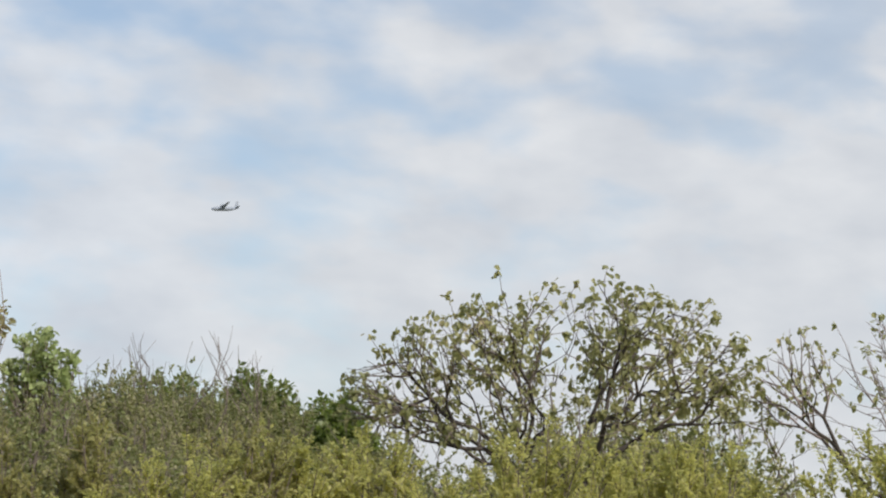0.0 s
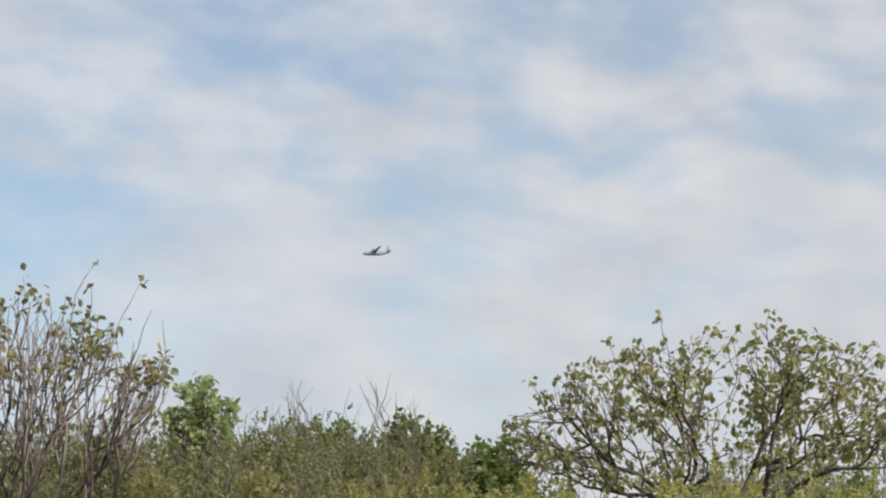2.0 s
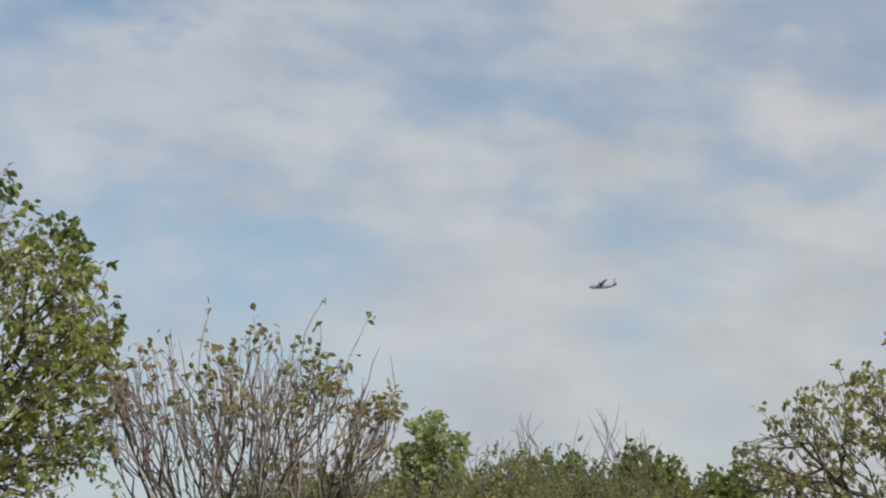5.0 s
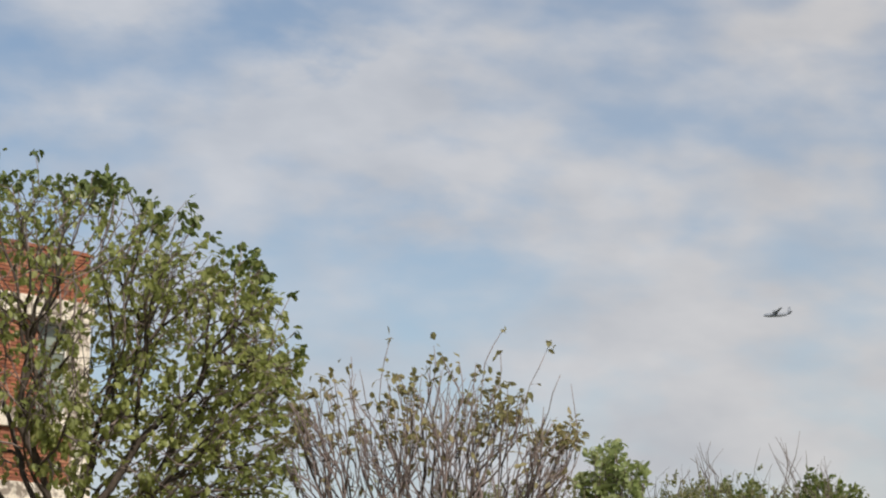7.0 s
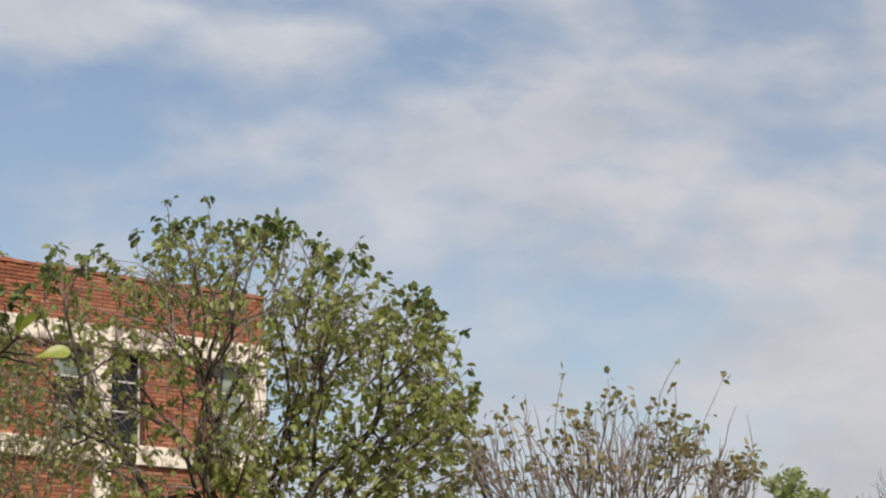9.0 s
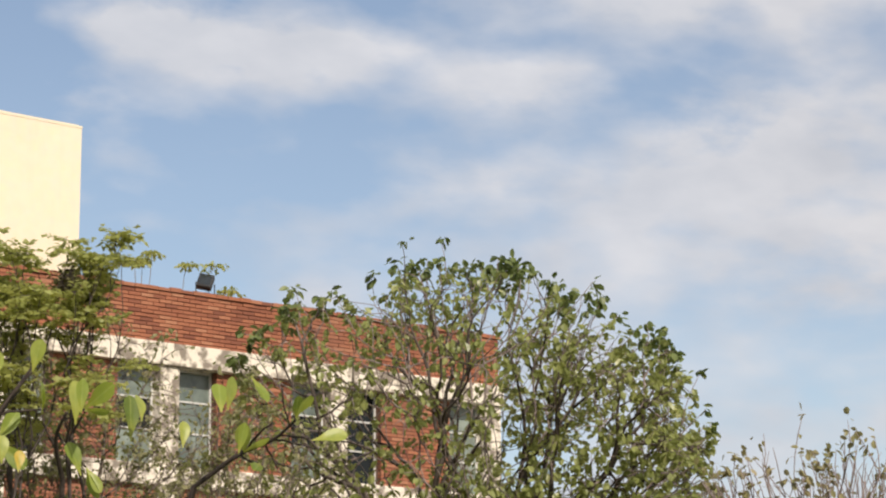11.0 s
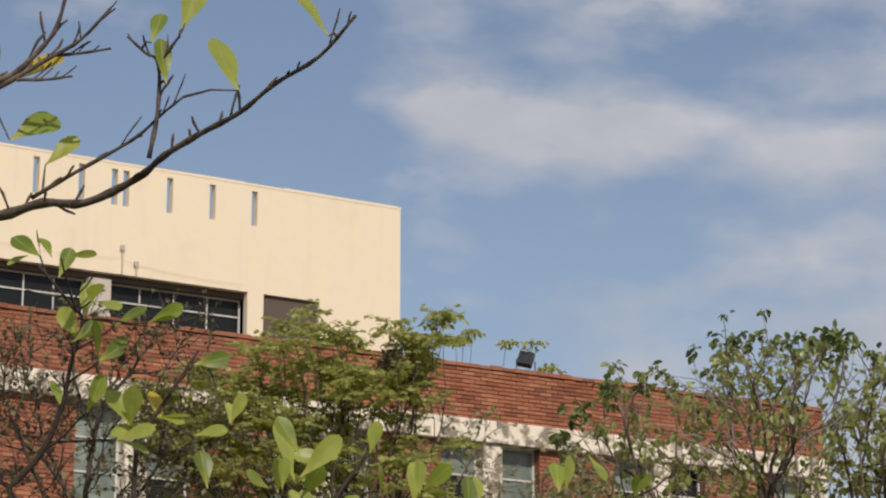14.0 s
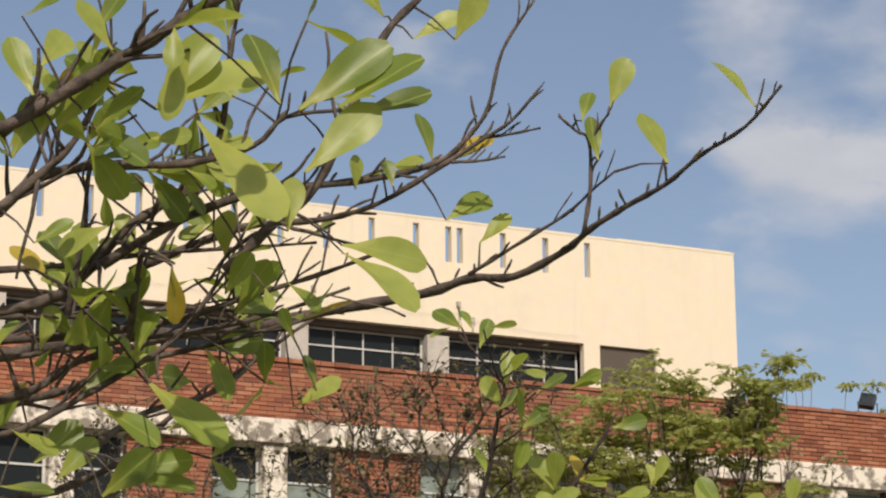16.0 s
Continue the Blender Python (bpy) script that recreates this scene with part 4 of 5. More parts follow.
for k in range(3):
    dz = -k * STOREY
    box_part("lintel_band", [(LEFT, RIGHT + 0.02, -0.14, 0.297, BAND_B + dz, BAND_T + dz - 0.003)], PEELING, building, "peeling white painted concrete band", 0.012)
    box_part("sill_band", [(LEFT, RIGHT + 0.015, -0.10, 0.296, SILL_B + dz, SILL_T + dz)], PEELING, building, "peeling white painted sill band", 0.012)
for p in PILASTERS:
    box_part("pilaster", [(p - 0.19, p + 0.19, -0.075, 0.295, 0.0, SILL_B - 2 * STOREY)] + [(p - 0.19, p + 0.19, -0.075, 0.295, SILL_T - k * STOREY + 0.001, BAND_B - k * STOREY - 0.001) for k in range(3)]
             + [(p - 0.19, p + 0.19, -0.075, 0.295, BAND_T - k * STOREY, SILL_B - (k - 1) * STOREY - 0.001) for k in (1, 2)], PEELING, building, "peeling white painted pilaster", 0.01)
panels = []
for k in range(3):
    for a, c in zip(PILASTERS[:-1], PILASTERS[1:]):
        panels.append((a + 0.98, c - 0.98, SILL_T - k * STOREY, BAND_B - k * STOREY))
        if k:
            panels.append((a + 0.19, c - 0.19, BAND_T - k * STOREY, SILL_B - (k - 1) * STOREY))
front = box_part("front_wall", [(LEFT, RIGHT - 0.012, 0.21, 0.2985, 0, BAND_B)], MORTAR, building, "red brick front wall with mortar joints")
for a, c, z0, z1 in panels:
    box_part("brick_panel", [(a, c, 0.02, 0.209, z0 + 0.001, z1 - 0.001)], MORTAR if z0 > 5.0 and a > LEFT + 8 else BRICK, front)


def window(x0, x1, z0, z1, y, cols, rows, bar=0.045, pale=0.55):
    """A window with a painted frame, bars and one pane for each light."""
    w = thing_part("window", building)
    fr = Soup()
    for q in ((x0, x0 + bar, z0, z1), (x1 - bar, x1, z0, z1), (x0 + bar, x1 - bar, z0, z0 + bar), (x0 + bar, x1 - bar, z1 - bar, z1)):
        fr.box(q[0], q[1], y, y + 0.05, q[2], q[3])
    for i in range(1, cols):
        c = x0 + (x1 - x0) * i / cols
        fr.box(c - bar * 0.4, c + bar * 0.4, y + 0.004, y + 0.045, z0 + bar, z1 - bar)
    for r in rows:
        c = z0 + (z1 - z0) * r
        fr.box(x0 + bar, x1 - bar, y + 0.002, y + 0.047, c - bar * 0.45, c + bar * 0.45)
    part("frame", fr, WHITE_METAL, w)
    edges = [0.0, *rows, 1.0]
    for i in range(cols):
        for r0, r1 in zip(edges[:-1], edges[1:]):
            g = Soup()
            tilt = rng.uniform(-0.006, 0.006)
            xa, xb = x0 + (x1 - x0) * i / cols + 0.01, x0 + (x1 - x0) * (i + 1) / cols - 0.01
            za, zb = z0 + (z1 - z0) * r0 + 0.01, z0 + (z1 - z0) * r1 - 0.01
            g.add([(xa, y + 0.025, za), (xb, y + 0.025 + tilt, za), (xb, y + 0.028 + tilt, zb), (xa, y + 0.028, zb),
                   (xa, y + 0.030, za), (xb, y + 0.030 + tilt, za), (xb, y + 0.033 + tilt, zb), (xa, y + 0.033, zb)],
                  [(0, 1, 2, 3), (7, 6, 5, 4), (0, 4, 5, 1), (1, 5, 6, 2), (2, 6, 7, 3), (3, 7, 4, 0)])
            part("pane", g, GLASS_PALE if rng.random() < pale else GLASS, w)
    return w


def thing_part(name, parent):
    ob = new(name)
    ob.parent = parent
    return ob


for k in range(2):
    for p in PILASTERS:
        for a, c in ((p - 0.98, p - 0.19), (p + 0.19, p + 0.98)):
            if a > LEFT and c < RIGHT:
                window(a, c, SILL_T - k * STOREY, BAND_B - k * STOREY, 0.16, 1, (0.36, 0.68), 0.034)

# penthouse: a long cream wall with slots that open to the sky, a strip of windows and a doorway
PF, PR, PTOP = 1.2, -1.86, 13.08
WT, WB = 11.12, 10.0
slots = [-4.70 - 0.782 * i for i in range(18)] + [-7.25]
slots.sort()
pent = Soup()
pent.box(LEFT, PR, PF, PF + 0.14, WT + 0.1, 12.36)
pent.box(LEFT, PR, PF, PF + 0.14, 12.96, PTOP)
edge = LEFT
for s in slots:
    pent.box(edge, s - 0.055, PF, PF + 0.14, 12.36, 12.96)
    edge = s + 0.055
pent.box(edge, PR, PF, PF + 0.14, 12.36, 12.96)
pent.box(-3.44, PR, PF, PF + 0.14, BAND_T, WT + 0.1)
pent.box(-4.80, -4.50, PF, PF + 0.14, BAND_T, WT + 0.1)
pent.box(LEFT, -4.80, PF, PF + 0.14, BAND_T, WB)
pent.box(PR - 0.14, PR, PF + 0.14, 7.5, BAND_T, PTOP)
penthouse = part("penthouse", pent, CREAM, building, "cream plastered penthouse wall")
x = LEFT
while x < PR:
    w = rng.uniform(0.5, 1.6)
    box_part("wall_top", [(x, min(x + w, PR + 0.01), PF - 0.006, PF + 0.15, PTOP - 0.03, PTOP + rng.uniform(0.0, 0.022))], CREAM, penthouse)
    x += w
# strip over the windows; the shade under the wall is in its colour
box_part("ledge", [(LEFT, -4.80, PF + 0.13, PF + 0.3, WT, WT + 0.098)], LEDGE_SHADE, penthouse, "thin concrete ledge over windows, coloured dark as their shadow line", 0.01)
box_part("roof", [(LEFT, PR - 0.14, PF + 0.14, 7.5, 11.9, 12.05)], CONCRETE, penthouse)
# added unseen back wall, coloured dark for the shade indoors
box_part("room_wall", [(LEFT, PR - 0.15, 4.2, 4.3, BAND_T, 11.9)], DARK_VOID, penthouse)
box_part("doorway", [(-4.50, -3.44, PF + 0.06, PF + 0.11, BAND_T, WT + 0.1)], DOOR_BROWN, penthouse, "dull brown closed door in a shallow recess")
# conduits and a slack cable on the wall above the windows
for px, pz0, pz1 in ((-9.62, 11.24, 11.66), (-7.09, 11.24, 11.64), (-6.84, 11.24, 11.4)):
    s = Soup()
    s.tube([(px, PF - 0.04, pz0), (px, PF - 0.04, pz1)], [0.014, 0.014], 6)
    s.box(px - 0.035, px + 0.035, PF - 0.05, PF + 0.002, pz1 - 0.02, pz1 + 0.06)
    part("conduit", s, PIER, penthouse, "thin pale conduit with a box")
for x0, x1, z0, z1, sag in ((-12.4, -9.62, 11.5, 11.5, 0.06), (-9.62, -7.09, 11.5, 11.5, 0.07), (-7.09, -4.9, 11.45, 11.33, 0.05)):
    s = Soup()
    tt = np.linspace(0, 1, 9)
    s.tube([(x0 + (x1 - x0) * t, PF - 0.03, z0 + (z1 - z0) * t - 4 * sag * t * (1 - t)) for t in tt], [0.0022] * 9, 4)
    part("cable", s, PIER, penthouse, "slack pale cable")
piers = [-4.99 - 2.435 * i for i in range(8)]
for i, q in enumerate(piers):
    if i:
        box_part("pier", [(q - 0.19, q + 0.19, PF + 0.04, PF + 0.3, WB, WT)], PIER, penthouse, "stained pale concrete pier")
    a, c = q - 2.435 + 0.19, (q - 0.19 if i else -4.80)
    window(a, c, WB, WT, PF + 0.26, 4, (0.36, 0.74), 0.028, 0.0)
box_part("roof_slab", [(LEFT, RIGHT - 0.25, 0.24, DEEP, BAND_T + 0.001, BAND_T + 0.06)], CONCRETE, building)

# floodlight on the parapet
lamp = thing("floodlight", B_FRAME @ pose(0.0, 0.12, CAP), "black square floodlight tilted up on the brick coping", "lamp")
s = Soup()
s.box(-0.15, 0.15, -0.07, 0.07, -0.16, 0.16, 0.015)
for i in range(6):
    s.box(-0.14 + i * 0.05, -0.125 + i * 0.05, 0.06, 0.10, -0.10, 0.10)
house = part("housing", s, BLACK_METAL, lamp, "black ribbed housing")
house.matrix_basis = pose(0, 0, 0.22, -30, 12, -42) @ Matrix.Scale(0.88, 4)
s = Soup()
s.box(-0.115, 0.115, -0.077, -0.070, -0.12, 0.12)
part("lens", s, LAMP_GLASS, house, "bluish glass lens")
s = Soup()
s.tube([(-0.19, 0, 0.2), (-0.19, 0, 0.03), (0.19, 0, 0.03), (0.19, 0, 0.2)], [0.012] * 4, 6)
s.box(-0.05, 0.05, -0.05, 0.05, 0.0, 0.03)
part("bracket", s, BLACK_METAL, lamp)


def roof_weed(x, tall, wide, seed, lean=0.0):
    """A seedling with bare stalks and a flat umbrella of leaflets, rooted in the coping."""
    r = np.random.default_rng(seed)
    ob = thing("roof_seedling", B_FRAME @ pose(x, 0.1, CAP), "small umbrella-leaved seedling rooted in the brick coping", "plant", "roof seedlings")
    wood, crown = Soup(), Soup()
    where, ways = [], []
    for k in range(1):
        top = np.array((lean + k * wide * 0.75, r.normal(0, 0.04), tall * (1 - 0.12 * k)))
        wood.tube([(r.normal(0, 0.015), 0, -0.01), top * (0.35, 0.5, 0.5), top], [0.009, 0.007, 0.005], 4)
        for a in np.linspace(0, 6.28, 9)[:-1]:
            d = np.array((math.cos(a), math.sin(a), r.uniform(-0.65, -0.2)))
            for q in np.linspace(0.25, 1.0, 5):
                where.append(top + d * wide * 0.5 * q)
                ways.append(d)
                where.append(top + d * wide * 0.55 * q + r.normal(0, 0.02, 3))
                ways.append(d)
    leaves(crown, where, ways, 0.085, r, 0.3, 0.4, "blade")
    part("stalk", wood, BARK_PALE, ob)
    part("crown", crown, LEAF_FEATHER, ob)


for x, tall, wide, seed in ((-1.42, 0.47, 0.36, 1), (-1.26, 0.46, 0.32, 3), (-1.12, 0.62, 0.36, 5), (-0.48, 0.52, 0.32, 7), (0.04, 0.56, 0.38, 9), (0.38, 0.17, 0.38, 11)):
    roof_weed(x, tall, wide, seed, 0.1 if x > -0.5 else 0.0)


# ---- aircraft ----
plane = thing("propeller_aircraft", bearing_at(5.228, 2560, EYE + 2560 * math.tan(radians(9.325))) @ pose(0, 0, 0, 0, 0, 108) @ pose(0, 0, 0, 0, 5, 0) @ pose(0, 0, 0, -3), "grey four-engined propeller aircraft flying under cloud", "aircraft")
# the nose points to -x after the quarter turn below; y runs from tail to nose
s = Soup()
prof = ((-15.0, 0.3, 1.6), (-12.5, 0.9, 1.1), (-8, 1.7, 0.4), (-3, 2.15, 0), (6, 2.15, 0), (10, 2.0, 0), (12.8, 1.5, -0.2), (14.2, 0.8, -0.5), (14.9, 0.2, -0.6))
s.tube([(0, y, z) for y, r, z in prof], [r for y, r, z in prof], 14)
part("fuselage", s, AIR_HAZE_GREY, plane, smooth=True)


def wing(name, root_y, chord0, chord1, span, z0, z1, thick, upright=False):
    s = Soup()
    for side in ((1,) if upright else (-1, 1)):
        v = []
        for fr, ch in ((0.0, chord0), (1.0, chord1)):
            for yy, tt in ((0.5, 0.0), (0.2, 0.5), (-0.5, 0.0), (0.2, -0.5)):
                off = thick * tt * (1 - 0.5 * fr)
                if upright:
                    v.append((off, root_y + yy * ch - fr * 1.6, z0 + fr * span))
                else:
                    v.append((side * fr * span, root_y + yy * ch, z0 + (z1 - z0) * fr + off))
        s.add(v, [(0, 1, 5, 4), (1, 2, 6, 5), (2, 3, 7, 6), (3, 0, 4, 7), (0, 3, 2, 1), (4, 5, 6, 7)])
    part(name, s, AIR_HAZE_GREY, plane)


wing("wing", 2.0, 5.0, 2.6, 20.0, 2.0, 2.7, 0.7)
wing("tailplane", -13.0, 3.6, 1.8, 8.0, 1.9, 1.9, 0.35)
wing("fin", -12.2, 5.0, 2.2, 7.0, 1.5, 1.5, 0.4, True)
for xx in (-10.2, -4.9, 4.9, 10.2):
    s = Soup()
    s.tube([(xx, 1.0, 1.9), (xx, 3.5, 1.7), (xx, 6.0, 1.7), (xx, 6.8, 1.7)], [0.3, 0.75, 0.7, 0.3], 10)
    e = part("engine", s, AIR_HAZE_GREY, plane, smooth=True)
    s = Soup()
    for q in range(4):
        a = q * math.pi / 2 + 0.4
        s.tube([(xx, 6.6, 1.7), (xx + math.cos(a) * 2.0, 6.6, 1.7 + math.sin(a) * 2.0)], [0.16, 0.08], 4)
    part("propeller", s, BLACK_METAL, e)


# ---- near tree with spoon-shaped leaves ----
N_FRAME = bearing_at(38.0, 2.4)
# near branches: thickness at the start and at the tip, and bends, all in millimetres from the foot of the tree
BOUGHS_A = (
    (10, 2.2, ((-617, 520, 2328), (-465, 491, 2346), (-340, 453, 2338), (-232, 409, 2351), (-107, 362, 2362), (-53, 311, 2367), (-7, 260, 2355), (47, 207, 2370), (72, 155, 2380), (107, 102, 2390), (144, 48, 2398), (174, -5, 2412), (213, -61, 2424), (242, -116, 2448))),
    (3.2, 1.6, ((53, -14, 2328), (60, -22, 2374), (59, -29, 2420), (46, -36, 2428), (28, -42, 2442))),
    (2, 1.3, ((59, -35, 2411), (68, -40, 2431), (78, -46, 2442))),
    (3, 1.5, ((-60, 111, 2318), (-17, 77, 2337), (38, 42, 2363), (65, 8, 2380), (84, -26, 2388))),
)
BOUGHS_B = (
    (8, 2.5, ((-540, 26, 2365), (-499, 15, 2396), (-435, 8, 2407), (-349, 1, 2406), (-279, -10, 2422), (-247, -25, 2447), (-187, -39, 2450))),
    (7, 2, ((-443, 91, 2324), (-373, 88, 2366), (-291, 84, 2398), (-184, 78, 2410), (-125, 67, 2417), (-84, 56, 2429), (-57, 44, 2453), (-40, 33, 2477), (-25, 21, 2535), (8, 9, 2586))),
    (4, 1.8, ((-137, 62, 2391), (-93, 49, 2415), (-49, 36, 2441), (-17, 22, 2458), (12, 9, 2489))),
    (2.5, 1.5, ((-78, 42, 2420), (-49, 31, 2418), (-24, 20, 2419))),
    (2.5, 1.5, ((-49, 41, 2446), (-20, 30, 2446), (13, 18, 2449))),
)
BOUGHS_C = (
    (6, 2.5, ((-425, 194, 2345), (-309, 175, 2387), (-222, 150, 2389), (-173, 121, 2392), (-137, 92, 2400), (-101, 62, 2415))),
    (8, 6, ((-475, -369, 2320), (-430, -382, 2343), (-381, -395, 2369), (-341, -411, 2388), (-306, -427, 2406), (-271, -444, 2419))),
    (7, 4.5, ((-295, -145, 2254), (-258, -143, 2294), (-211, -140, 2339), (-179, -139, 2413), (-146, -138, 2492), (-110, -138, 2533))),
    (7, 3, ((-531, -24, 2351), (-492, -30, 2385), (-458, -37, 2418), (-431, -46, 2469), (-419, -57, 2507))),
)
BOUGHS_D = (
    (8, 3, ((-575, 121, 2277), (-487, 118, 2301), (-417, 111, 2372), (-357, 100, 2409), (-322, 87, 2464), (-313, 71, 2534), (-301, 55, 2611))),
    (7, 2.5, ((-609, 318, 2297), (-504, 294, 2297), (-389, 268, 2307), (-293, 236, 2329), (-212, 200, 2345), (-144, 162, 2361))),
    (8, 2.5, ((-589, 220, 2202), (-530, 230, 2222), (-483, 237, 2255), (-386, 248, 2283), (-282, 257, 2310), (-189, 261, 2343))),
    (7, 2.5, ((-598, 421, 2244), (-517, 396, 2258), (-430, 369, 2285), (-319, 342, 2305), (-190, 311, 2336))),
)
BOUGHS_E = (
    (6, 2.5, ((-531, 432, 2146), (-461, 441, 2181), (-404, 447, 2235), (-352, 452, 2270), (-287, 457, 2322), (-227, 460, 2364))),
    (5, 2.5, ((-461, 139, 2136), (-409, 246, 2200), (-338, 353, 2248), (-294, 456, 2318))),
    (5, 2, ((-591, 220, 2251), (-473, 205, 2263), (-362, 184, 2273), (-246, 159, 2270))),
    (5, 2, ((-586, 170, 2339), (-490, 173, 2346), (-405, 171, 2358), (-308, 167, 2363), (-222, 160, 2367))),
    (5, 2, ((-418, 144, 2258), (-404, 112, 2342), (-379, 81, 2407), (-360, 50, 2446))),
    (5, 2, ((-469, 37, 2256), (-453, 22, 2347), (-447, 6, 2402), (-424, -8, 2464))),
)
BOUGHS_F = (
    (5, 2, ((-602, 269, 2314), (-477, 271, 2314), (-370, 267, 2322), (-263, 258, 2310))),
    (5, 2, ((-525, 130, 2158), (-449, 128, 2200), (-368, 124, 2253), (-315, 117, 2324), (-274, 107, 2365))),
)
SHOOTS_A = (
    (5, 2, ((-86, 691, 2110), (-49, 675, 2152), (-26, 658, 2206), (-17, 641, 2259), (-5, 625, 2306), (-20, 608, 2323), (-62, 591, 2368))),
    (5, 2, ((64, 690, 2107), (69, 690, 2171), (103, 689, 2229), (138, 687, 2287))),
    (5, 2, ((193, 839, 2044), (246, 801, 2062), (277, 765, 2100), (249, 734, 2137))),
    (5, 2, ((221, 736, 2025), (296, 730, 2082), (322, 728, 2124), (356, 724, 2174))),
    (5, 2, ((558, 694, 2027), (607, 651, 2064), (640, 609, 2077), (660, 571, 2096))),
    (5, 2, ((407, 791, 2043), (391, 743, 2087), (397, 692, 2115))),
)
# single leaves: foot and reach to the tip, sideways and up
BLADES_A = (
    (51, -44, 2436, 9, 32),
    (80, -46, 2450, 15, 43),
    (67, -45, 2394, -7, 39),
    (136, -51, 2389, -20, 47),
    (218, -102, 2431, -38, 52),
    (-98, 62, 2428, -8, 43),
    (-178, 61, 2397, 2, 28),
    (-140, 62, 2400, -4, 26),
    (-84, 82, 2369, 39, 31),
    (-48, 111, 2353, 27, 25),
    (-78, 62, 2428, 36, 27),
    (-183, -239, 2253, 80, -3),
    (-181, -239, 2245, 72, -43),
    (-315, -247, 2369, 78, -98),
    (-232, -241, 2266, 5, 43),
    (-223, -241, 2382, 84, 67),
    (-186, -239, 2385, 75, 50),
    (-172, -189, 2397, 72, 14),
    (-217, -240, 2322, 67, 66),
)
BLADES_B = (
    (-238, -292, 2370, -24, 78),
    (-354, -251, 2379, 52, 76),
    (-352, -251, 2379, 92, 60),
    (-385, 47, 2188, 78, -69),
    (-483, 136, 2299, 16, 50),
    (-414, 145, 2351, -16, 40),
    (-499, 134, 2317, -36, 36),
    (-474, 137, 2190, 40, 34),
    (-448, 141, 2184, 68, -31),
    (-225, 260, 2227, -13, 32),
    (-250, 259, 2208, 43, 26),
    (-300, -45, 2463, -52, 44),
    (-118, -138, 2489, 38, 26),
    (-77, -138, 2488, 22, 41),
    (-146, -138, 2512, -22, 29),
    (-375, -405, 2381, -25, 35),
    (-440, -414, 2337, -20, 44),
    (-427, -361, 2324, 37, 43),
    (-394, -357, 2325, 34, 27),
)
BLADES_C = (
    (-452, -416, 2408, 33, 12),
    (-441, -364, 2318, 17, 42),
    (-464, -367, 2296, 17, 47),
    (-358, -252, 2351, 33, -1),
    (-325, -248, 2323, 31, -16),
    (-295, -145, 2232, 21, 28),
    (-489, -67, 2304, 31, 19),
    (-419, -57, 2324, -43, -19),
    (-510, 132, 2243, 13, 37),
    (-418, 144, 2282, 10, 44),
    (-527, 230, 2141, 40, 39),
    (-488, 135, 2106, 33, 36),
    (-419, 43, 2095, 84, -16),
    (-402, 45, 2101, 61, 12),
    (-536, 128, 2158, 41, -23),
    (-545, 126, 2098, 46, -4),
    (-429, 42, 2072, 43, 35),
    (-246, 159, 2261, -12, 24),
    (-270, 57, 2290, 6, -21),
)
BLADES_D = (
    (-242, -41, 2270, 28, -23),
)
SHOOT_BLADES_A = (
    (-36, 641, 2363, 14, 43),
    (-45, 641, 2388, -13, 32),
    (-73, 641, 2390, -26, -10),
    (-4, 641, 2313, 5, 47),
    (17, 641, 2257, 31, 32),
    (95, 689, 2196, -10, 43),
    (90, 689, 2193, -56, -12),
    (257, 578, 2114, 47, 49),
    (256, 578, 2142, -27, 45),
    (236, 580, 2100, 3, 38),
    (174, 585, 2179, 14, 35),
    (398, 561, 2094, 1, 41),
    (569, 532, 2099, 5, 41),
    (469, 550, 2086, 0, 35),
    (148, 586, 2100, -7, 48),
    (399, 618, 2089, 0, 51),
    (465, 608, 2069, 1, 58),
    (572, 589, 2106, 1, 40),
    (680, 567, 2072, 43, 10),
)
SHOOT_BLADES_B = (
    (235, 635, 2104, 2, 44),
    (255, 634, 2121, -22, 72),
    (176, 639, 2188, 2, 31),
    (256, 633, 2080, -1, 31),
    (253, 634, 2070, 33, 18),
    (313, 628, 2040, 0, 34),
    (333, 626, 2030, 3, 28),
    (593, 585, 2055, 7, 38),
    (407, 617, 2027, -14, 41),
    (607, 582, 2151, 17, -34),
    (145, 641, 2116, 5, 37),
    (527, 598, 2062, 3, 34),
)
YELLOWED = {(95, 2196), (333, 2030), (-78, 2428), (-499, 2317)}


def obovate(seed):
    """A spoon-shaped leaf one unit long: narrow at the foot, broad and round near the tip, folded and curled."""
    r = np.random.default_rng(seed)
    curl, fold, twist = r.uniform(-0.25, 0.45), r.uniform(0.1, 0.3), r.uniform(-0.5, 0.5)
    v, f = [], []
    rows = 9
    for i in range(rows + 1):
        t = i / rows
        w = 0.02 + 0.20 * (math.sin(min(1.0, t / 0.72) * math.pi / 2) ** 1.7 if t < 0.72 else math.sqrt(max(0.0, 1 - ((t - 0.72) / 0.285) ** 2)))
        bend = -curl * t * t * 0.5
        for q in (-1, -0.5, 0, 0.5, 1):
            a = twist * t * 0.6
            xx, zz = q * w, abs(q) * w * fold + 0.012 * math.sin(9 * t + 3 * q)
            v.append((xx * math.cos(a) - zz * math.sin(a), t, xx * math.sin(a) + zz * math.cos(a) + bend))
    for i in range(rows):
        for j in range(4):
            k = i * 5 + j
            f.append((k, k + 1, k + 6, k + 5))
    s = Soup()
    s.add(v, f)
    return s


LEAF_SHAPES = [obovate(60 + i).mesh("leaf", LEAF_NEAR, True) for i in range(6)]
YELLOW_SHAPES = [obovate(80 + i).mesh("leaf", LEAF_NEAR_YELLOW, True) for i in range(2)]
lrng = np.random.default_rng(77)


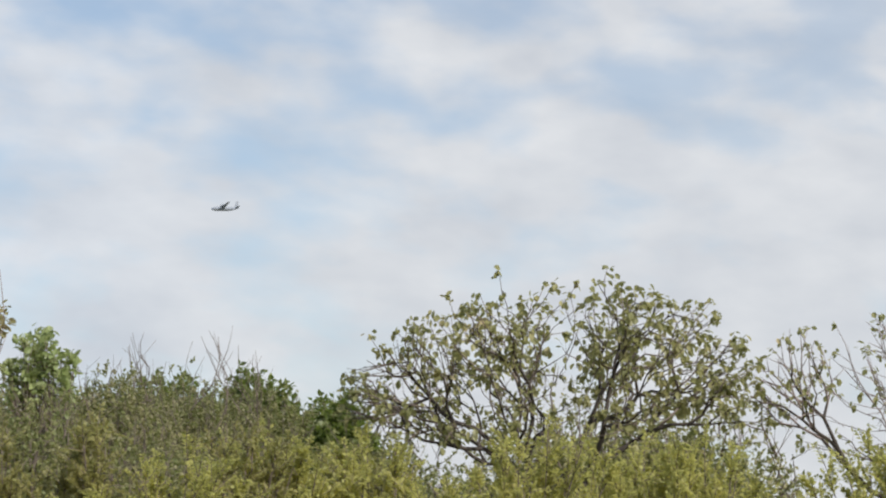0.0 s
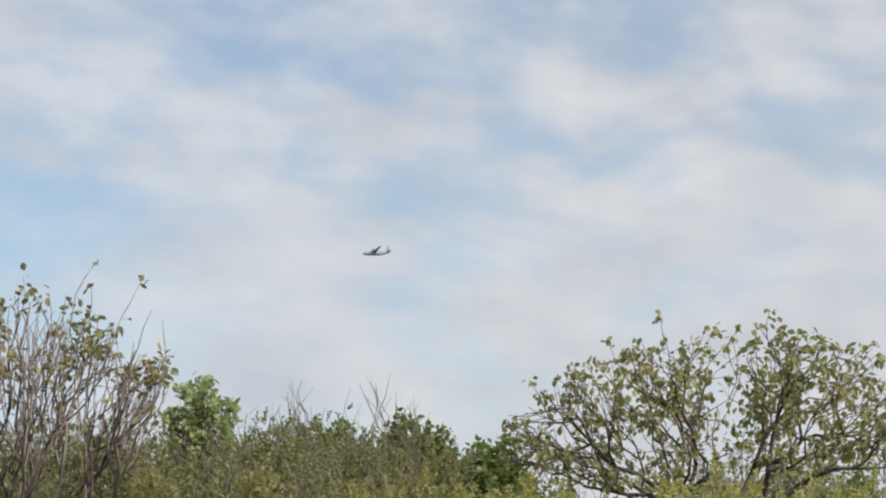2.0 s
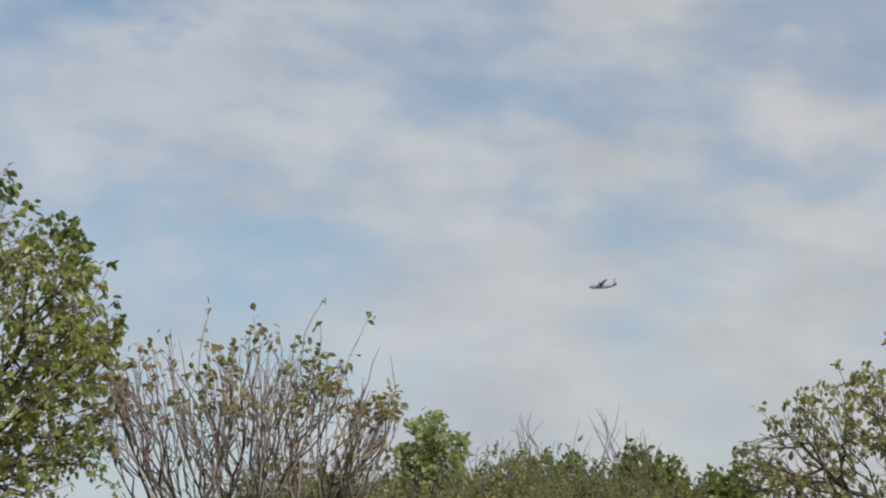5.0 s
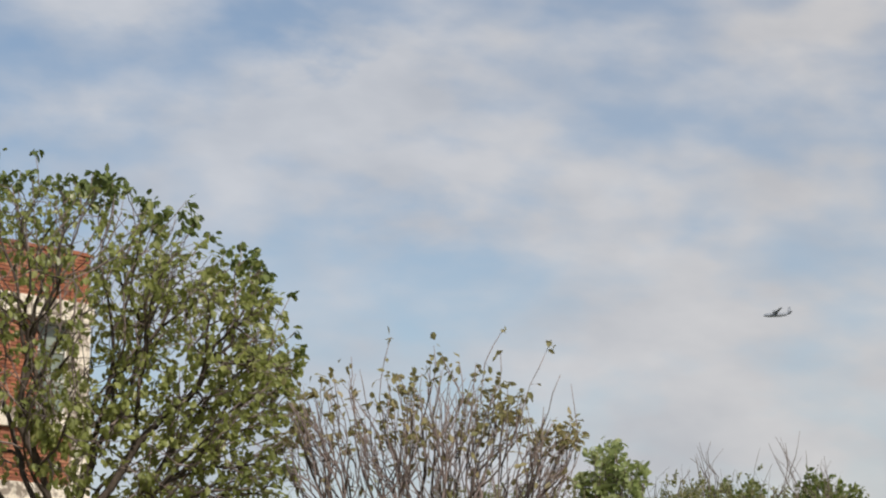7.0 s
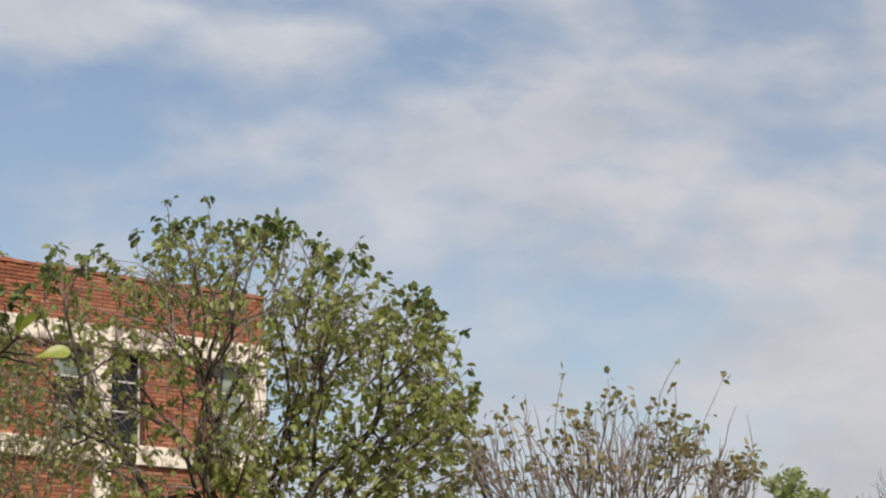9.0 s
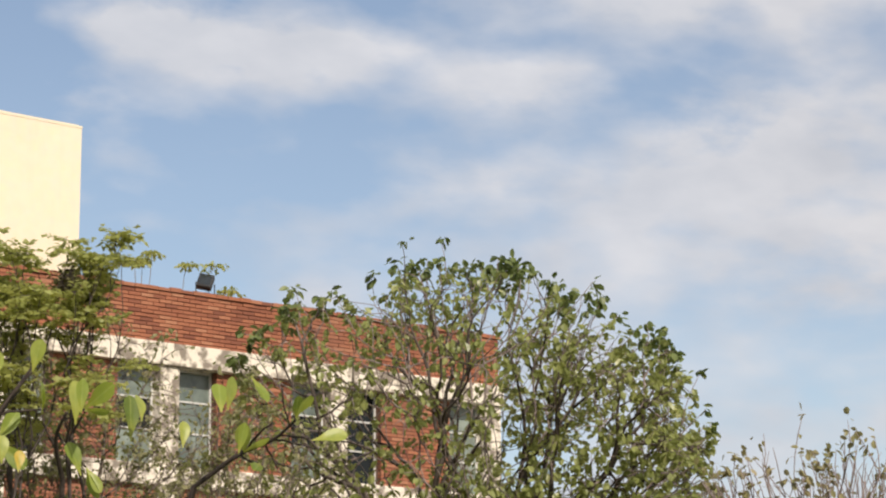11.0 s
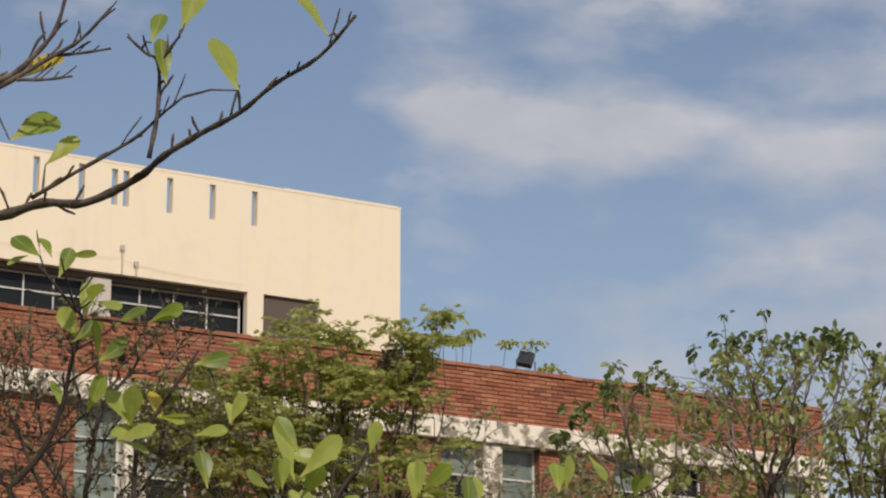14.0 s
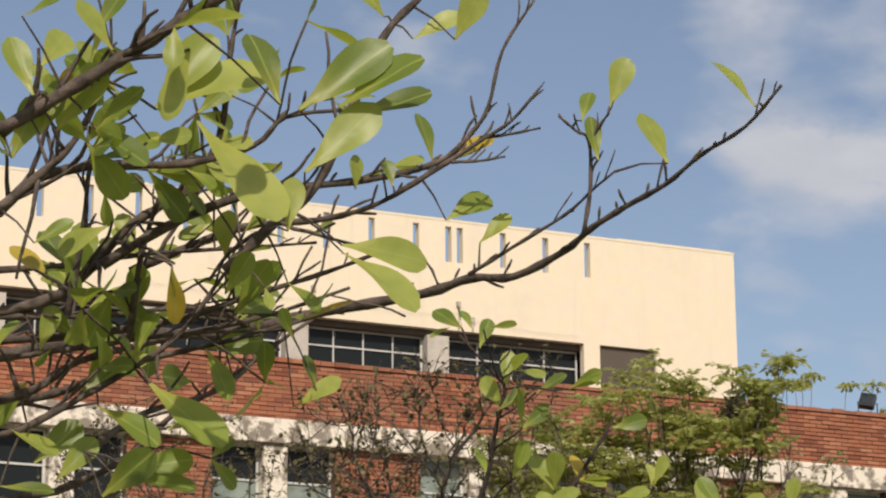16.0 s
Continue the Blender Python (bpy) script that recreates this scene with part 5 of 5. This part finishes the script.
def near_leaf(parent, foot, reach, yellow=False, turn=0.6):
    """One leaf from its foot along its reach (metres), its upper face turned up and to the light by chance."""
    y = Vector(reach)
    size = y.length
    y.normalize()
    n = Vector((0.3, -0.9, 0.55)) + Vector(lrng.normal(0, turn, 3))
    x = y.cross(n).normalized()
    z = x.cross(y)
    ob = new("leaf", (YELLOW_SHAPES if yellow else LEAF_SHAPES)[int(lrng.integers(2 if yellow else 6))])
    ob.parent = parent
    wide = float(lrng.uniform(0.85, 1.15))
    ob.matrix_basis = Matrix.Translation(foot) @ Matrix((x * wide, y, z)).transposed().to_4x4() @ Matrix.Scale(size, 4)
    return ob


def twig_line(p, d, length, n, wob=0.12):
    pts, w = [np.array(p, float)], np.array(d, float)
    for _ in range(n):
        w = w + lrng.normal(0, wob, 3)
        w /= np.linalg.norm(w)
        pts.append(pts[-1] + w * length / n)
    return pts


def smooth_line(pts, k=4):
    """Catmull-Rom through the bends."""
    p = np.asarray(pts, float)
    p = np.vstack([2 * p[0] - p[1], p, 2 * p[-1] - p[-2]])
    out = []
    for i in range(1, len(p) - 2):
        for t in np.arange(k) / k:
            a, b, c, d = p[i - 1], p[i], p[i + 1], p[i + 2]
            out.append(0.5 * (2 * b + (c - a) * t + (2 * a - 5 * b + 4 * c - d) * t * t + (3 * b - a - 3 * c + d) * t ** 3))
    out.append(p[-2])
    return np.array(out)


near = thing("near_tree", N_FRAME, "near tree with dark knobbly branches and glossy spoon-shaped leaves", "tree")
trunk = Soup()
trunk.tube(smooth_line([(-1.35, 0.3, 0), (-1.32, 0.28, 0.8), (-1.3, 0.3, 1.6), (-1.2, 0.2, 2.3), (-1.15, 0.15, 3.0)]), np.linspace(0.075, 0.035, 17), 10)
part("trunk", trunk, BARK_NEAR, near, smooth=True)
whorls = []
LINES = []
for group in (BOUGHS_A, BOUGHS_B, BOUGHS_C, BOUGHS_D, BOUGHS_E, BOUGHS_F,):
    for r0, r1, bends in group:
        line = smooth_line(np.array(bends) / 1000.0)
        length = len(line)
        rr = (r1 + (r0 - r1) * np.linspace(1, 0, length) ** 1.3) * 0.82 / 1000.0 * (1 + 0.16 * np.sin(np.arange(length) * 2.1 + r0))
        LINES.append(line)
        limb = Soup()
        pre = []
        if line[0][0] < -0.52:
            pre = [np.array((-1.22, 0.2, line[0][2] - 0.25)), (line[0] + np.array((-1.22, 0.2, line[0][2] - 0.25))) / 2 + np.array((0, 0, 0.05))]
        limb.tube(np.vstack([*pre, line]) if pre else line, np.concatenate([[rr[0] * 1.5, rr[0] * 1.2], rr]) if pre else rr, 8)
        for i in range(1, length - 1):
            # old leaf scars and short side spurs
            if lrng.uniform() < 0.55:
                d = line[i + 1] - line[i - 1]
                d = d / np.linalg.norm(d) + lrng.normal(0, 0.5, 3) + np.array((0, 0, 0.75))
                sp = twig_line(line[i], d, lrng.uniform(0.008, 0.04), 3)
                limb.tube(sp, np.array((0.8, 0.7, 0.95, 0.6)) * min(rr[i] * 0.7, 0.0019), 5)
            dense = 0.68 if line[i][0] < -0.4 and line[i][2] > 2.38 else 0.5 if line[i][0] < -0.30 else (0.2 if line[i][0] < -0.17 else 0.0)
            if lrng.uniform() < dense:
                d = line[i + 1] - line[i - 1]
                d = d / np.linalg.norm(d) * 0.6 + lrng.normal(0, 0.6, 3) + np.array((0, 0, 0.35))
                tw = twig_line(line[i], d / np.linalg.norm(d), lrng.uniform(0.03, 0.11), 5)
                limb.tube(tw, np.linspace(min(rr[i] * 0.55, 0.0034), 0.0015, 6), 5)
                whorls.append((tw[-1], tw[-1] - tw[-2]))
        part("branch", limb, BARK_NEAR, near, smooth=True)
LINES = np.vstack(LINES)
for tip, d in whorls:
    crowded = tip[0] < -0.38 and tip[2] > 2.38
    if lrng.uniform() < (0.38 if crowded else 0.5):
        continue
    for _ in range(int(lrng.integers(1, 4))):
        w = d / np.linalg.norm(d) * 0.6 + lrng.normal(0, 0.75, 3) + np.array((0.1, 0, 0.1))
        w /= np.linalg.norm(w)
        near_leaf(near, tip, w * lrng.uniform(0.035, 0.07), lrng.uniform() < 0.03)
for group in (BLADES_A, BLADES_B, BLADES_C, BLADES_D,):
    for x, y, z, dx, dz in group:
        foot = np.array((x, y, z)) / 1000
        k = int(np.linalg.norm(LINES - foot, axis=1).argmin())
        stalk = Soup()
        stalk.tube([LINES[k], (LINES[k] + foot) / 2 + (0, 0, 0.004), foot], [0.0016, 0.0011, 0.0008], 5)
        part("leafstalk", stalk, BARK_NEAR, near)
        grown = 1.2 if math.hypot(dx, dz) < 60 else 1.0
        near_leaf(near, foot, (dx * grown / 1000, lrng.normal(0, 0.012), dz * grown / 1000), (x, z) in YELLOWED, 0.2)
sapling = thing("near_sapling", N_FRAME, "slender sapling shoots with spoon-shaped leaves", "sapling")
for group in (SHOOTS_A,):
    for r0, r1, bends in group:
        line = smooth_line(np.array(bends) / 1000.0)
        foot = np.array((0.25 + 0.3 * line[0][0], 0.8, 1.3))
        line = np.vstack([foot, (foot * 0.4 + line[0] * 0.6) + (0, 0, -0.05), line])
        limb = Soup()
        rr = np.linspace(r0, r1, len(line)) * 0.8 / 1000.0
        limb.tube(line, rr, 6)
        for i in range(5, len(line) - 1):
            if lrng.uniform() < 0.6:
                d = line[i + 1] - line[i - 1]
                d = d / np.linalg.norm(d) + lrng.normal(0, 0.7, 3)
                tw = twig_line(line[i], d / np.linalg.norm(d), lrng.uniform(0.02, 0.09), 4)
                limb.tube(tw, np.linspace(min(rr[i] * 0.6, 0.003), 0.0013, 5), 5)
                for _ in range(int(lrng.integers(0, 3))):
                    near_leaf(sapling, tw[-1], (Vector(tw[-1] - tw[-2]).normalized() + Vector(lrng.normal(0, 0.5, 3))).normalized() * lrng.uniform(0.03, 0.058))
        part("stem", limb, BARK_SHOOT, sapling, smooth=True)
stem = Soup()
stem.tube([(0.25, 0.8, 0), (0.26, 0.82, 0.6), (0.25, 0.8, 1.32)], [0.03, 0.026, 0.022], 8)
part("trunk", stem, BARK_NEAR, sapling, smooth=True)
for group in (SHOOT_BLADES_A, SHOOT_BLADES_B,):
    for x, y, z, dx, dz in group:
        near_leaf(sapling, (x / 1000, y / 1000, z / 1000), (dx / 1000, lrng.normal(0, 0.012), dz / 1000), (x, z) in YELLOWED, 0.2)


# ---- bricks of the parapet and of the panels ----
PITCH, COURSE = 0.242, 0.0685
brick_mesh = []
for i in range(4):
    s = Soup()
    s.box(0, PITCH - 0.008, -0.003 * i, 0.1, 0, COURSE - 0.011 - 0.003 * (i % 2), 0.004)
    brick_mesh.append(s.mesh("brick", BRICK))
rest = Soup()
single = 0


def lay(x0, x1, z0, z1, host, stretch=None):
    """Courses in running bond; the bricks of the stretch are objects, the others go into one mesh."""
    global single
    rows = int((z1 - z0) / COURSE + 0.5)
    h = (z1 - z0) / rows
    for r in range(rows):
        x = x0 - (r % 2) * PITCH / 2
        while x < x1 - 0.02:
            a, c = max(x, x0), min(x + PITCH - 0.008, x1)
            full = c - a > PITCH - 0.02
            if full and stretch and stretch[0] < a < stretch[1] and single < 300:
                ob = new("brick", brick_mesh[rng.randrange(4)])
                ob.parent = host
                ob.matrix_basis = Matrix.Translation((a, rng.uniform(-0.009, 0.004), z0 + r * h + rng.uniform(-0.002, 0.002)))
                single += 1
            elif c - a > 0.03:
                d = rng.uniform(-0.009, 0.004)
                rest.box(a, c, d, 0.1, z0 + r * h + rng.uniform(-0.002, 0.002), z0 + (r + 1) * h - rng.uniform(0.009, 0.015))
            x += PITCH


lay(LEFT + 8, RIGHT, BAND_T + 0.004, CAP - 0.07, parapet, (-3.2, 1.9))
for a, c, z0, z1 in panels:
    if a > LEFT + 8 and z0 > 5.0:
        lay(a, c, z0 + 0.002, z1 - 0.002, front)
tagged(part("brickwork", rest, BRICK, front), kind="stuff")
